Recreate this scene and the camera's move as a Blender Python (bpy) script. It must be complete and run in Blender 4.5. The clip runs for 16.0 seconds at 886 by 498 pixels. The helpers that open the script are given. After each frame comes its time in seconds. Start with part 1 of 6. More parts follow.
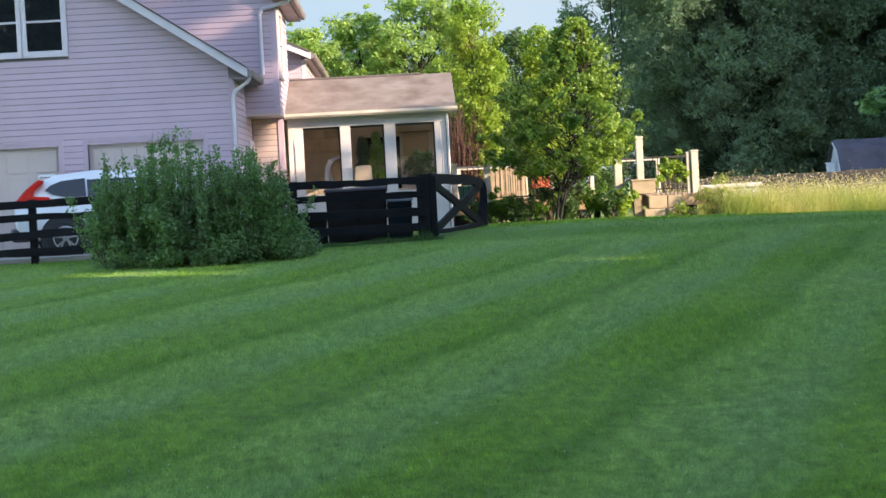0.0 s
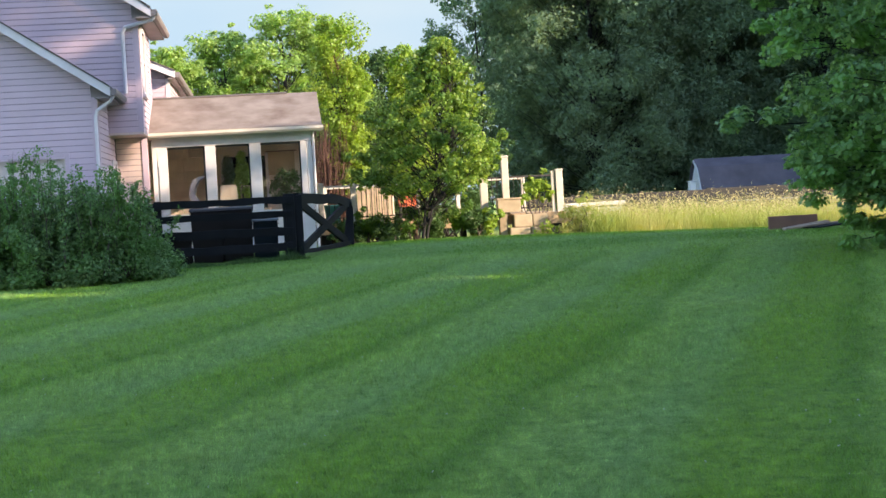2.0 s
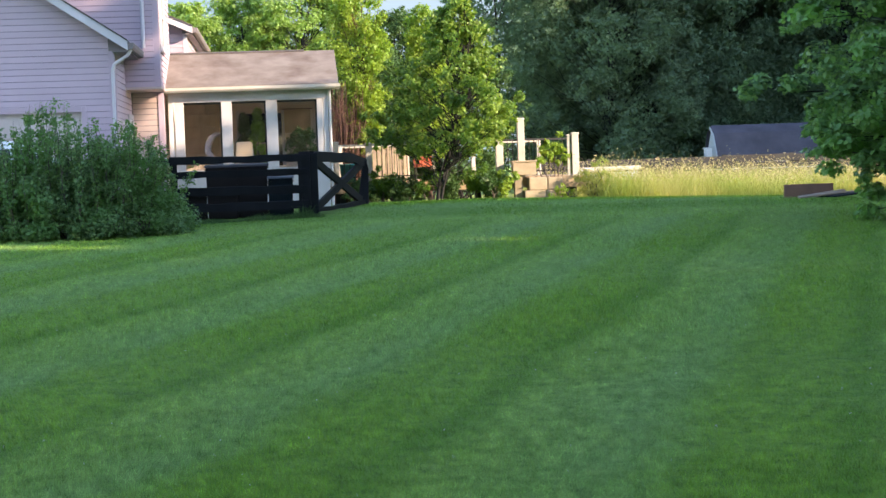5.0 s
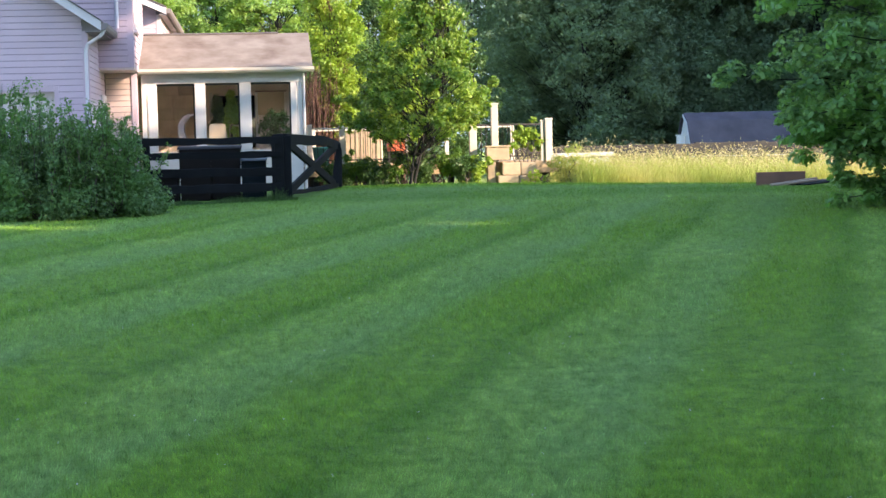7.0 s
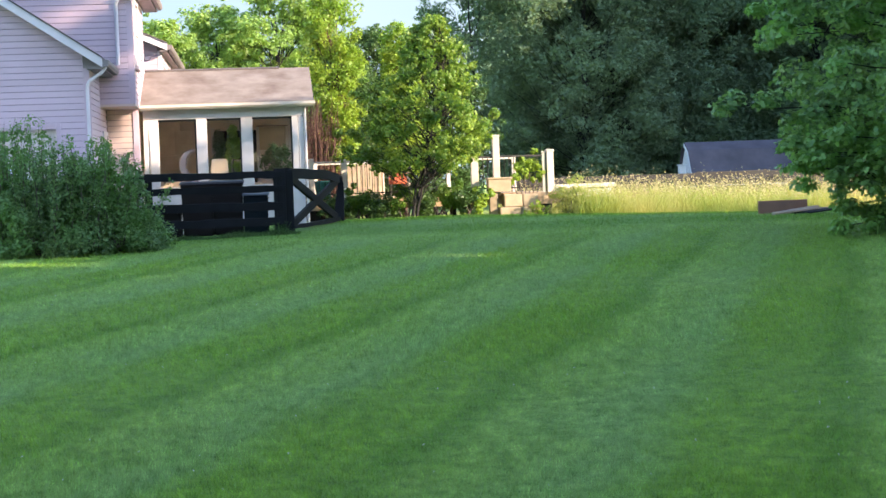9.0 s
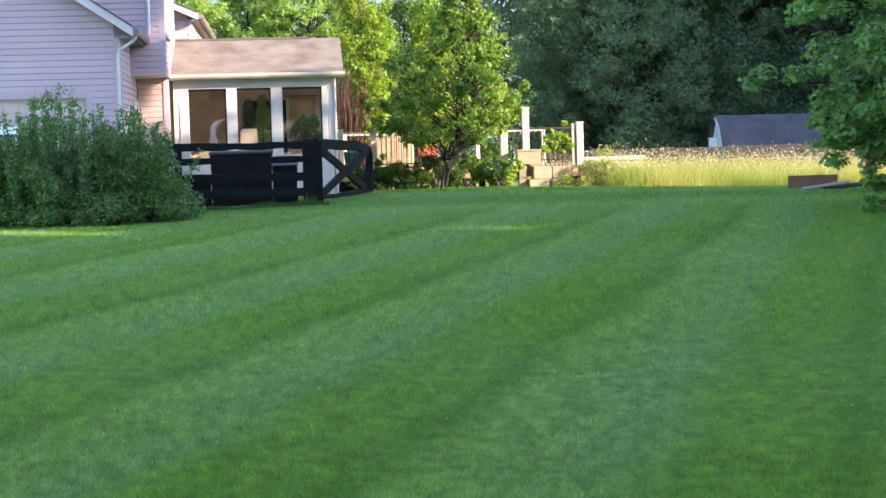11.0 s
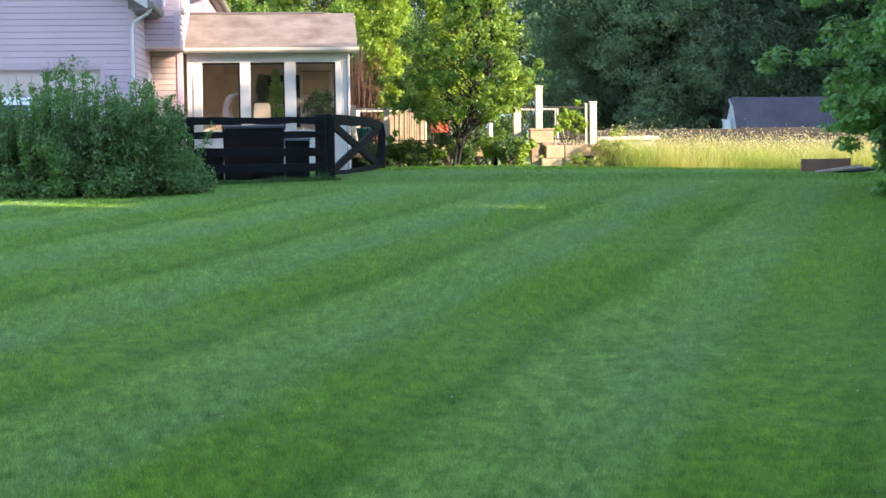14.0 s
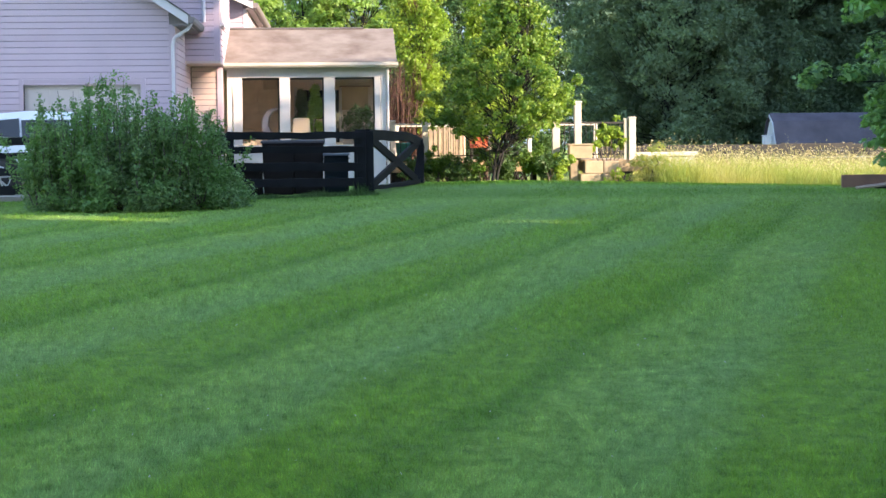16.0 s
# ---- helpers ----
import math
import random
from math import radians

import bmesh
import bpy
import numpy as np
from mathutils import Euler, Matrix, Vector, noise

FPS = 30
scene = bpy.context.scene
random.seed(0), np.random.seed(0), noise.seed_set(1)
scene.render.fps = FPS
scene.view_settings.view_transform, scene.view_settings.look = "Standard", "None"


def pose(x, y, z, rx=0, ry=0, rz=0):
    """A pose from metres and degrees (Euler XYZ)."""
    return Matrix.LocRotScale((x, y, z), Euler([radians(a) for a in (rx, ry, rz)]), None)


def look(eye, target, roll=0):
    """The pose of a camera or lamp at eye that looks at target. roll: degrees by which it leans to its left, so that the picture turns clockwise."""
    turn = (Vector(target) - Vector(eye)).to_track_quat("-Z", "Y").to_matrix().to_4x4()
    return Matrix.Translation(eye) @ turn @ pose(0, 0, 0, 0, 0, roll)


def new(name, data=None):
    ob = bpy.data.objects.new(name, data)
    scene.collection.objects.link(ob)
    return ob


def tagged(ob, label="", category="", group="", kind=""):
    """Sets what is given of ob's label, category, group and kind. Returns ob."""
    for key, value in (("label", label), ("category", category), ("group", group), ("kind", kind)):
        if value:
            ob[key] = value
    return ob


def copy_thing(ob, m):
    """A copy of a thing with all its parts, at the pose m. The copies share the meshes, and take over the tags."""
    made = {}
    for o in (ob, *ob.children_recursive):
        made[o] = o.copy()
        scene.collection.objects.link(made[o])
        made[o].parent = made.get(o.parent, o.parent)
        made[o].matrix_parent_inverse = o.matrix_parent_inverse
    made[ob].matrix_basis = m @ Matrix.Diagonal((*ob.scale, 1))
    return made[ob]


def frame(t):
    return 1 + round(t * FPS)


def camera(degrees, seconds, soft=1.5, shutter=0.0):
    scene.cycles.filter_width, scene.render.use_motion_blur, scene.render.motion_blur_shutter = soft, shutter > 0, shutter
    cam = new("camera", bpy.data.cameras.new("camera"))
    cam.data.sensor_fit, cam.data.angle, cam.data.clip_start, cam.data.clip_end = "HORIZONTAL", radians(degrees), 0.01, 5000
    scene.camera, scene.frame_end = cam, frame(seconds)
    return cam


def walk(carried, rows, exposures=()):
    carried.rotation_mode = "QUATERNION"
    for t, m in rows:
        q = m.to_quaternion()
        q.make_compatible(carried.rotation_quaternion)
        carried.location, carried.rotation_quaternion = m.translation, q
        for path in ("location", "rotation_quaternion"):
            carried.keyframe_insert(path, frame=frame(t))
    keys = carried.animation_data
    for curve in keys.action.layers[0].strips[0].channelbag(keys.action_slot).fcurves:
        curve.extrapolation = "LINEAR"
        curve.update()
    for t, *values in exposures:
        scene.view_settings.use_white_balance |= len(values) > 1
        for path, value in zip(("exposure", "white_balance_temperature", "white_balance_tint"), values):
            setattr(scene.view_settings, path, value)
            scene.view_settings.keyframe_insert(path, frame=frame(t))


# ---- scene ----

# The camera is held at eye height at the foot of the lawn; it turns and sways a little. Rows: seconds, turn about x, y, z, place.
cam = camera(29.29, 16.0, soft=1.5)
PATH = (
    (0, 88.055, 3.021, -1.431, 0.006, -0.001, 1.496),
    (0.5, 86.853, 3.073, -3.082, 0.005, -0.001, 1.498),
    (1, 88.304, 2.955, -3.171, 0.005, -0.001, 1.501),
    (1.5, 88.485, 2.998, -4.736, 0.004, -0.001, 1.503),
    (2, 88.445, 3.205, -5.955, 0.003, -0.001, 1.504),
    (2.5, 88.827, 3.338, -5.009, 0.002, -0.001, 1.503),
    (3, 88.523, 3.371, -3.805, 0.001, -0.000, 1.502),
    (3.5, 88.811, 3.197, -4.561, 0.000, 0.000, 1.500),
    (4, 88.965, 2.887, -4.952, -0.002, 0.000, 1.497),
    (4.5, 88.392, 2.427, -4.934, -0.004, -0.001, 1.495),
    (5, 87.172, 2.001, -5.453, -0.008, -0.002, 1.492),
    (5.2, 86.819, 1.879, -6.010, -0.009, -0.003, 1.490),
    (7.3, 86.632, 1.369, -6.359, -0.034, -0.011, 1.482),
    (7.5, 86.776, 1.426, -6.166, -0.034, -0.011, 1.482),
    (8, 87.118, 1.624, -5.755, -0.035, -0.011, 1.482),
    (8.5, 87.582, 1.849, -5.843, -0.034, -0.010, 1.481),
    (9, 87.727, 2.065, -6.323, -0.033, -0.010, 1.481),
    (9.5, 87.504, 2.165, -6.601, -0.031, -0.010, 1.482),
    (9.7, 87.097, 2.230, -6.718, -0.030, -0.011, 1.483),
    (11.8, 86.777, 1.238, -4.576, 0.005, -0.019, 1.507),
    (12, 86.929, 1.184, -4.619, 0.007, -0.019, 1.508),
    (12.5, 86.692, 1.079, -4.812, 0.008, -0.020, 1.509),
    (13, 86.363, 1.019, -4.629, 0.008, -0.021, 1.508),
    (13.5, 86.151, 0.873, -4.672, 0.008, -0.022, 1.507),
    (14, 86.014, 0.657, -4.847, 0.008, -0.023, 1.505),
    (14.5, 85.715, 0.634, -4.853, 0.008, -0.023, 1.504),
    (15, 84.563, 0.900, -4.494, 0.008, -0.024, 1.502),
    (15.5, 84.630, 0.910, -3.611, 0.008, -0.024, 1.501),
    (16, 86.544, 0.568, -3.537, 0.008, -0.024, 1.500),
)

EXPOSURE = ((0.0, 1.88, 7000, 14), (0.5, 2.18, 7000, 13), (1.0, 2.05, 7000, 13), (1.5, 1.80, 7000, 13), (2.0, 1.95, 7000, 13), (2.5, 2.02, 7000, 13), (3.5, 2.03, 6950, 13), (5.0, 1.99, 6900, 13),
            (7.5, 2.22, 6850, 13), (8.0, 2.21, 6850, 13), (9.0, 2.24, 6850, 13), (12.0, 2.28, 6850, 13), (13.5, 2.29, 6900, 13), (14.5, 2.31, 6900, 13), (15.0, 2.42, 6900, 13), (15.5, 2.52, 6900, 13), (16.0, 2.26, 6900, 13))
walk(cam, [(t, pose(x, y, z, rx, ry, rz)) for t, rx, ry, rz, x, y, z in PATH], exposures=[(t, ev, kelvin, tint) for t, ev, kelvin, tint in EXPOSURE])

# ---- daylight: low evening sun from beyond the trees beside the lawn ----
SUN_WAY = Vector((0.78, -0.50, 0.34)).normalized()
world = bpy.data.worlds.new("sky")
scene.world = world
world.use_nodes = True
wn = world.node_tree
sky = wn.nodes.new("ShaderNodeTexSky")
sky.sky_type = "NISHITA"
sky.sun_disc = False
sky.sun_elevation = math.asin(SUN_WAY.z)
sky.sun_rotation = math.atan2(SUN_WAY.x, SUN_WAY.y)
sky.air_density, sky.dust_density, sky.ozone_density = 1.0, 0.3, 1.5
wn.nodes["Background"].inputs[1].default_value = 0.15
wn.links.new(sky.outputs[0], wn.nodes["Background"].inputs[0])
sun = new("sun", bpy.data.lights.new("sun", "SUN"))
sun.data.energy, sun.data.angle, sun.data.color = 3.2, radians(0.6), (1.0, 0.82, 0.62)
sun.matrix_world = look(SUN_WAY * 60, (0, 0, 0))

# ---- materials ----
def nodes_of(name):
    m = bpy.data.materials.new(name)
    m.use_nodes = True
    nt = m.node_tree
    return m, nt, nt.nodes["Principled BSDF"]


def noise_node(nt, scale, detail=4.0, rough=0.55, vec=None, stretch=None):
    n = nt.nodes.new("ShaderNodeTexNoise")
    n.inputs["Scale"].default_value = scale
    n.inputs["Detail"].default_value = detail
    n.inputs["Roughness"].default_value = rough
    if vec is None:
        vec = nt.nodes.new("ShaderNodeTexCoord").outputs["Object"]
    if stretch:
        mp = nt.nodes.new("ShaderNodeMapping")
        mp.inputs["Scale"].default_value = stretch
        nt.links.new(vec, mp.inputs[0])
        vec = mp.outputs[0]
    nt.links.new(vec, n.inputs["Vector"])
    return n.outputs[0]


def ramp(nt, fac, lo, hi, c0=(0, 0, 0, 1), c1=(1, 1, 1, 1)):
    r = nt.nodes.new("ShaderNodeValToRGB")
    r.color_ramp.elements[0].position, r.color_ramp.elements[1].position = lo, hi
    r.color_ramp.elements[0].color, r.color_ramp.elements[1].color = c0, c1
    nt.links.new(fac, r.inputs[0])
    return r.outputs[0]


def mix(nt, fac, a, b, how="MIX"):
    n = nt.nodes.new("ShaderNodeMixRGB")
    n.blend_type = how
    for value, slot in ((fac, n.inputs[0]), (a, n.inputs[1]), (b, n.inputs[2])):
        if isinstance(value, (int, float)):
            slot.default_value = value
        elif isinstance(value, tuple):
            slot.default_value = (*value, 1)[:4]
        else:
            nt.links.new(value, slot)
    return n.outputs[0]


def mathn(nt, op, a, b=0.0):
    n = nt.nodes.new("ShaderNodeMath")
    n.operation = op
    for value, slot in ((a, n.inputs[0]), (b, n.inputs[1])):
        if isinstance(value, (int, float)):
            slot.default_value = value
        else:
            nt.links.new(value, slot)
    return n.outputs[0]


def bump(nt, bsdf, height, strength, dist):
    b = nt.nodes.new("ShaderNodeBump")
    b.inputs["Strength"].default_value, b.inputs["Distance"].default_value = strength, dist
    nt.links.new(height, b.inputs["Height"])
    nt.links.new(b.outputs[0], bsdf.inputs["Normal"])


def surface(name, base, dark, rough=0.6, grain=40.0, stain=1.5, metal=0.0, relief=0.15, depth=0.002, stretch=None, spread=0.0, spec=0.5):
    """A weathered solid: fine grain, large stains, relief, and a little change from piece to piece."""
    m, nt, b = nodes_of(name)
    fine = noise_node(nt, grain, 6.0, 0.6, stretch=stretch)
    big = noise_node(nt, stain, 3.0, 0.6)
    col = mix(nt, ramp(nt, big, 0.35, 0.75), base, dark)
    col = mix(nt, mathn(nt, "MULTIPLY", fine, 0.35), col, dark)
    if spread:
        info = nt.nodes.new("ShaderNodeObjectInfo").outputs["Random"]
        hsv = nt.nodes.new("ShaderNodeHueSaturation")
        nt.links.new(mathn(nt, "ADD", mathn(nt, "MULTIPLY", info, 2 * spread), 1 - spread), hsv.inputs["Value"])
        nt.links.new(col, hsv.inputs["Color"])
        col = hsv.outputs[0]
    nt.links.new(col, b.inputs["Base Color"])
    b.inputs["Roughness"].default_value = rough
    b.inputs["Metallic"].default_value = metal
    b.inputs["Specular IOR Level"].default_value = spec
    bump(nt, b, fine, relief, depth)
    return m


def leaf_material(name, c0, c1, c2, through_light=0.35, patch=0.7, rough=0.45):
    """Leaves: colour changes leaf by leaf and in patches; light passes through."""
    m, nt, b = nodes_of(name)
    rnd = nt.nodes.new("ShaderNodeNewGeometry").outputs["Random Per Island"]
    big = noise_node(nt, patch, 2.0, 0.5)
    col = mix(nt, ramp(nt, rnd, 0.0, 1.0), c0, c1)
    col = mix(nt, ramp(nt, big, 0.42, 0.68), col, c2)
    nt.links.new(col, b.inputs["Base Color"])
    b.inputs["Roughness"].default_value = rough
    b.inputs["Specular IOR Level"].default_value = 0.35
    tr = nt.nodes.new("ShaderNodeBsdfTranslucent")
    bright = mix(nt, 0.55, col, (1.0, 0.95, 0.25), "MULTIPLY")
    lift = mix(nt, 1.0, bright, (1.9, 1.9, 1.5), "MULTIPLY")
    nt.links.new(lift, tr.inputs[0])
    mx = nt.nodes.new("ShaderNodeMixShader")
    mx.inputs[0].default_value = through_light
    nt.links.new(b.outputs[0], mx.inputs[1])
    nt.links.new(tr.outputs[0], mx.inputs[2])
    nt.links.new(mx.outputs[0], nt.nodes["Material Output"].inputs[0])
    return m


# mown passes run up the lawn, 70 degrees from the house front; where their edges lie across it
PASS_DIR = radians(70)
PASS_EDGES = (-11.2, -8.85, -6.28, -4.12, -2.08, -0.02, 2.0)


def lawn_colour(nt):
    co = nt.nodes.new("ShaderNodeTexCoord").outputs["Object"]
    sep = nt.nodes.new("ShaderNodeSeparateXYZ")
    nt.links.new(co, sep.inputs[0])
    q = mathn(nt, "SUBTRACT", mathn(nt, "MULTIPLY", sep.outputs[0], math.sin(PASS_DIR)), mathn(nt, "MULTIPLY", sep.outputs[1], math.cos(PASS_DIR)))
    wob = noise_node(nt, 0.5, 3.0, 0.6, co)
    q = mathn(nt, "ADD", q, mathn(nt, "MULTIPLY", mathn(nt, "SUBTRACT", wob, 0.5), 0.55))
    fray = noise_node(nt, 6.0, 4.0, 0.7, co)
    q = mathn(nt, "ADD", q, mathn(nt, "MULTIPLY", mathn(nt, "SUBTRACT", fray, 0.5), 0.45))
    q0, q1 = PASS_EDGES[0], PASS_EDGES[-1]
    r = nt.nodes.new("ShaderNodeValToRGB")
    e = r.color_ramp.elements
    cool, pale, mid = (0.142, 0.234, 0.078, 1), (0.166, 0.268, 0.056, 1), (0.124, 0.226, 0.027, 1)
    dark = (0.068, 0.152, 0.016, 1)
    e[0].position, e[0].color = 0.0, dark
    e[1].position, e[1].color = 1.0, dark
    for a, b in zip(PASS_EDGES, PASS_EDGES[1:]):
        for f, c in ((0.07, pale), (0.42, cool), (0.60, mid), (0.84, mid), (0.95, dark)):
            e.new((a + (b - a) * f - q0) / (q1 - q0)).color = c
    nt.links.new(mathn(nt, "FRACT", mathn(nt, "DIVIDE", mathn(nt, "SUBTRACT", q, q0), q1 - q0)), r.inputs[0])
    # passes along the far edge, across the others
    across = mathn(nt, "ADD", mathn(nt, "MULTIPLY", sep.outputs[1], 0.02), mathn(nt, "MULTIPLY", mathn(nt, "SUBTRACT", wob, 0.5), 0.02))
    edge = nt.nodes.new("ShaderNodeValToRGB")
    ee = edge.color_ramp.elements
    ee[0].position, ee[0].color = 0.50, mid
    ee[1].position, ee[1].color = 0.80, mid
    for pos, c in ((0.545, pale), (0.575, pale), (0.60, dark), (0.63, dark), (0.655, cool), (0.69, mid)):
        ee.new(pos).color = c
    nt.links.new(across, edge.inputs[0])
    striped = mix(nt, mathn(nt, "MULTIPLY", ramp(nt, across, 0.53, 0.57), 0.85), r.outputs[0], edge.outputs[0])
    fade = noise_node(nt, 0.42, 3.0, 0.6, co)
    col = mix(nt, mathn(nt, "MULTIPLY", ramp(nt, fade, 0.48, 0.70), 0.30), striped, (0.128, 0.226, 0.034))
    patch = noise_node(nt, 1.1, 4.0, 0.65, co)
    col = mix(nt, mathn(nt, "MULTIPLY", ramp(nt, patch, 0.45, 0.72), 0.4), col, (0.150, 0.245, 0.026))
    worn = noise_node(nt, 0.8, 4.0, 0.65, co)
    col = mix(nt, mathn(nt, "MULTIPLY", ramp(nt, worn, 0.52, 0.72), 0.4), col, (0.092, 0.178, 0.022))
    spots = noise_node(nt, 2.6, 5.0, 0.7, co)
    col = mix(nt, ramp(nt, spots, 0.56, 0.74), col, (0.086, 0.168, 0.020))
    tuft = noise_node(nt, 13.0, 4.0, 0.75, co)
    col = mix(nt, mathn(nt, "MULTIPLY", ramp(nt, tuft, 0.47, 0.66), 0.9), col, (0.044, 0.102, 0.016))
    dry = noise_node(nt, 5.0, 3.0, 0.6, co)
    col = mix(nt, mathn(nt, "MULTIPLY", ramp(nt, dry, 0.60, 0.80), 0.45), col, (0.21, 0.27, 0.08))
    clump = noise_node(nt, 8.0, 6.0, 0.78, co)
    col = mix(nt, 1.0, col, ramp(nt, clump, 0.34, 0.66, (0.56, 0.64, 0.56, 1), (1.74, 1.62, 1.62, 1)), "MULTIPLY")
    return col, co, sep


def lawn_material():
    m, nt, b = nodes_of("mown_lawn")
    col, co, sep = lawn_colour(nt)
    fine = noise_node(nt, 38.0, 5.0, 0.7, co)
    col = mix(nt, ramp(nt, fine, 0.35, 0.7), mix(nt, 0.45, col, (0.04, 0.09, 0.016)), col)
    far = ramp(nt, mathn(nt, "MULTIPLY", sep.outputs[1], 0.01), 0.425, 0.46)
    col = mix(nt, far, col, (0.16, 0.17, 0.05))
    nt.links.new(col, b.inputs["Base Color"])
    b.inputs["Roughness"].default_value = 0.85
    b.inputs["Specular IOR Level"].default_value = 0.2
    b.inputs["Sheen Weight"].default_value = 0.25
    b.inputs["Sheen Tint"].default_value = (0.55, 0.9, 0.25, 1)
    bump(nt, b, fine, 0.9, 0.04)
    return m


def blade_material():
    m, nt, b = nodes_of("grass_blades")
    col, co, sep = lawn_colour(nt)
    rnd = nt.nodes.new("ShaderNodeNewGeometry").outputs["Random Per Island"]
    hsv = nt.nodes.new("ShaderNodeHueSaturation")
    nt.links.new(mathn(nt, "ADD", mathn(nt, "MULTIPLY", rnd, 1.1), 1.02), hsv.inputs["Value"])
    nt.links.new(mathn(nt, "ADD", mathn(nt, "MULTIPLY", rnd, 0.03), 0.485), hsv.inputs["Hue"])
    nt.links.new(col, hsv.inputs["Color"])
    nt.links.new(hsv.outputs[0], b.inputs["Base Color"])
    b.inputs["Roughness"].default_value = 0.6
    b.inputs["Specular IOR Level"].default_value = 0.25
    tr = nt.nodes.new("ShaderNodeBsdfTranslucent")
    nt.links.new(hsv.outputs[0], tr.inputs[0])
    mx = nt.nodes.new("ShaderNodeMixShader")
    mx.inputs[0].default_value = 0.35
    nt.links.new(b.outputs[0], mx.inputs[1])
    nt.links.new(tr.outputs[0], mx.inputs[2])
    nt.links.new(mx.outputs[0], nt.nodes["Material Output"].inputs[0])
    return m


def glass_material(name, tint, rough=0.02):
    m, nt, b = nodes_of(name)
    b.inputs["Base Color"].default_value = (*tint, 1)
    b.inputs["Roughness"].default_value = rough
    b.inputs["Specular IOR Level"].default_value = 0.6
    return m


def screen_material(name, tint, cover):
    """Fine insect screen: dark threads over open air."""
    m, nt, b = nodes_of(name)
    b.inputs["Base Color"].default_value = (*tint, 1)
    b.inputs["Roughness"].default_value = 0.35
    tp = nt.nodes.new("ShaderNodeBsdfTransparent")
    mx = nt.nodes.new("ShaderNodeMixShader")
    mx.inputs[0].default_value = cover
    nt.links.new(tp.outputs[0], mx.inputs[1])
    nt.links.new(b.outputs[0], mx.inputs[2])
    nt.links.new(mx.outputs[0], nt.nodes["Material Output"].inputs[0])
    return m


M = {}
M["lawn"] = lawn_material()
M["blade"] = blade_material()
M["siding"] = surface("lilac_vinyl_siding", (0.545, 0.415, 0.49), (0.475, 0.36, 0.425), 0.5, 60, 0.7, relief=0.08, spread=0.03)
M["peach_siding"] = surface("pink_peach_siding", (0.64, 0.49, 0.45), (0.57, 0.43, 0.39), 0.5, 60, 0.7, relief=0.08, spread=0.03)
M["sheathing"] = surface("wall_sheathing", (0.20, 0.17, 0.19), (0.15, 0.13, 0.15), 0.8, 30)
M["white"] = surface("white_trim_paint", (0.68, 0.63, 0.69), (0.54, 0.50, 0.54), 0.45, 25, 1.2, relief=0.06)
M["cream"] = surface("cream_post_paint", (0.60, 0.54, 0.48), (0.44, 0.39, 0.335), 0.55, 25, 2.0, relief=0.1)
M["porch_white"] = surface("aged_porch_paint", (0.66, 0.62, 0.63), (0.50, 0.47, 0.46), 0.5, 25, 1.2, relief=0.06)
M["soffit"] = surface("tan_soffit_board", (0.50, 0.42, 0.38), (0.42, 0.35, 0.31), 0.6, 30, 1.0, relief=0.06)
# soffits and gutters: the shade under the eaves is put into this colour
M["eave_shade"] = surface("shaded_grey_brown_eave", (0.23, 0.195, 0.20), (0.15, 0.125, 0.13), 0.55, 30, 1.0, relief=0.06)
M["shingle"] = surface("brown_asphalt_shingle", (0.13, 0.11, 0.105), (0.07, 0.06, 0.06), 0.9, 90, 1.0, relief=0.4, depth=0.006)
M["porch_roof"] = surface("weathered_tan_roofing", (0.265, 0.225, 0.198), (0.120, 0.082, 0.066), 0.85, 70, 1.6, relief=0.3, depth=0.004)
M["door_panel"] = surface("cream_garage_door", (0.62, 0.53, 0.50), (0.54, 0.455, 0.43), 0.5, 30, 0.8, relief=0.05)
M["pane"] = glass_material("window_glass", (0.012, 0.014, 0.018))
M["screen"] = screen_material("porch_screen", (0.03, 0.026, 0.024), 0.10)
M["black_wood"] = surface("black_painted_board", (0.0050, 0.0052, 0.0072), (0.013, 0.0135, 0.017), 0.75, 45, 2.2, relief=0.5, depth=0.004, stretch=(0.15, 1, 1), spread=0.3, spec=0.15)
M["deck_wood"] = surface("sunlit_deck_wood", (0.46, 0.33, 0.20), (0.32, 0.22, 0.13), 0.7, 30, 1.5, relief=0.3, depth=0.003, stretch=(0.2, 1, 1), spread=0.12)
# weathered grey wood, darkened further for the shade on the far fence
M["grey_wood"] = surface("weathered_grey_shaded_wood", (0.044, 0.041, 0.041), (0.028, 0.026, 0.026), 0.8, 30, 1.0, relief=0.4, depth=0.004, stretch=(0.15, 1, 1), spread=0.2)
M["red_brown"] = surface("red_brown_plywood", (0.27, 0.145, 0.115), (0.18, 0.10, 0.08), 0.7, 30, 2.0, relief=0.2)
M["black_metal"] = surface("black_railing_metal", (0.02, 0.02, 0.02), (0.03, 0.028, 0.025), 0.4, 30, metal=0.6)
M["bark"] = surface("grey_brown_bark", (0.11, 0.085, 0.065), (0.05, 0.04, 0.032), 0.9, 14, 1.2, relief=0.8, depth=0.02, stretch=(1, 1, 0.25))
# darker copy of the bark, with shade put into its colour
M["dark_bark"] = surface("shaded_dark_bark", (0.035, 0.034, 0.032), (0.02, 0.02, 0.02), 0.95, 14, 1.2, relief=0.6, depth=0.02, spec=0.1)
M["red_bark"] = surface("red_brown_bark", (0.082, 0.038, 0.026), (0.045, 0.022, 0.016), 0.9, 14, 1.2, relief=0.8, depth=0.02, stretch=(1, 1, 0.25))
M["concrete"] = surface("pale_concrete", (0.40, 0.37, 0.35), (0.30, 0.28, 0.26), 0.85, 25, 0.6, relief=0.2)
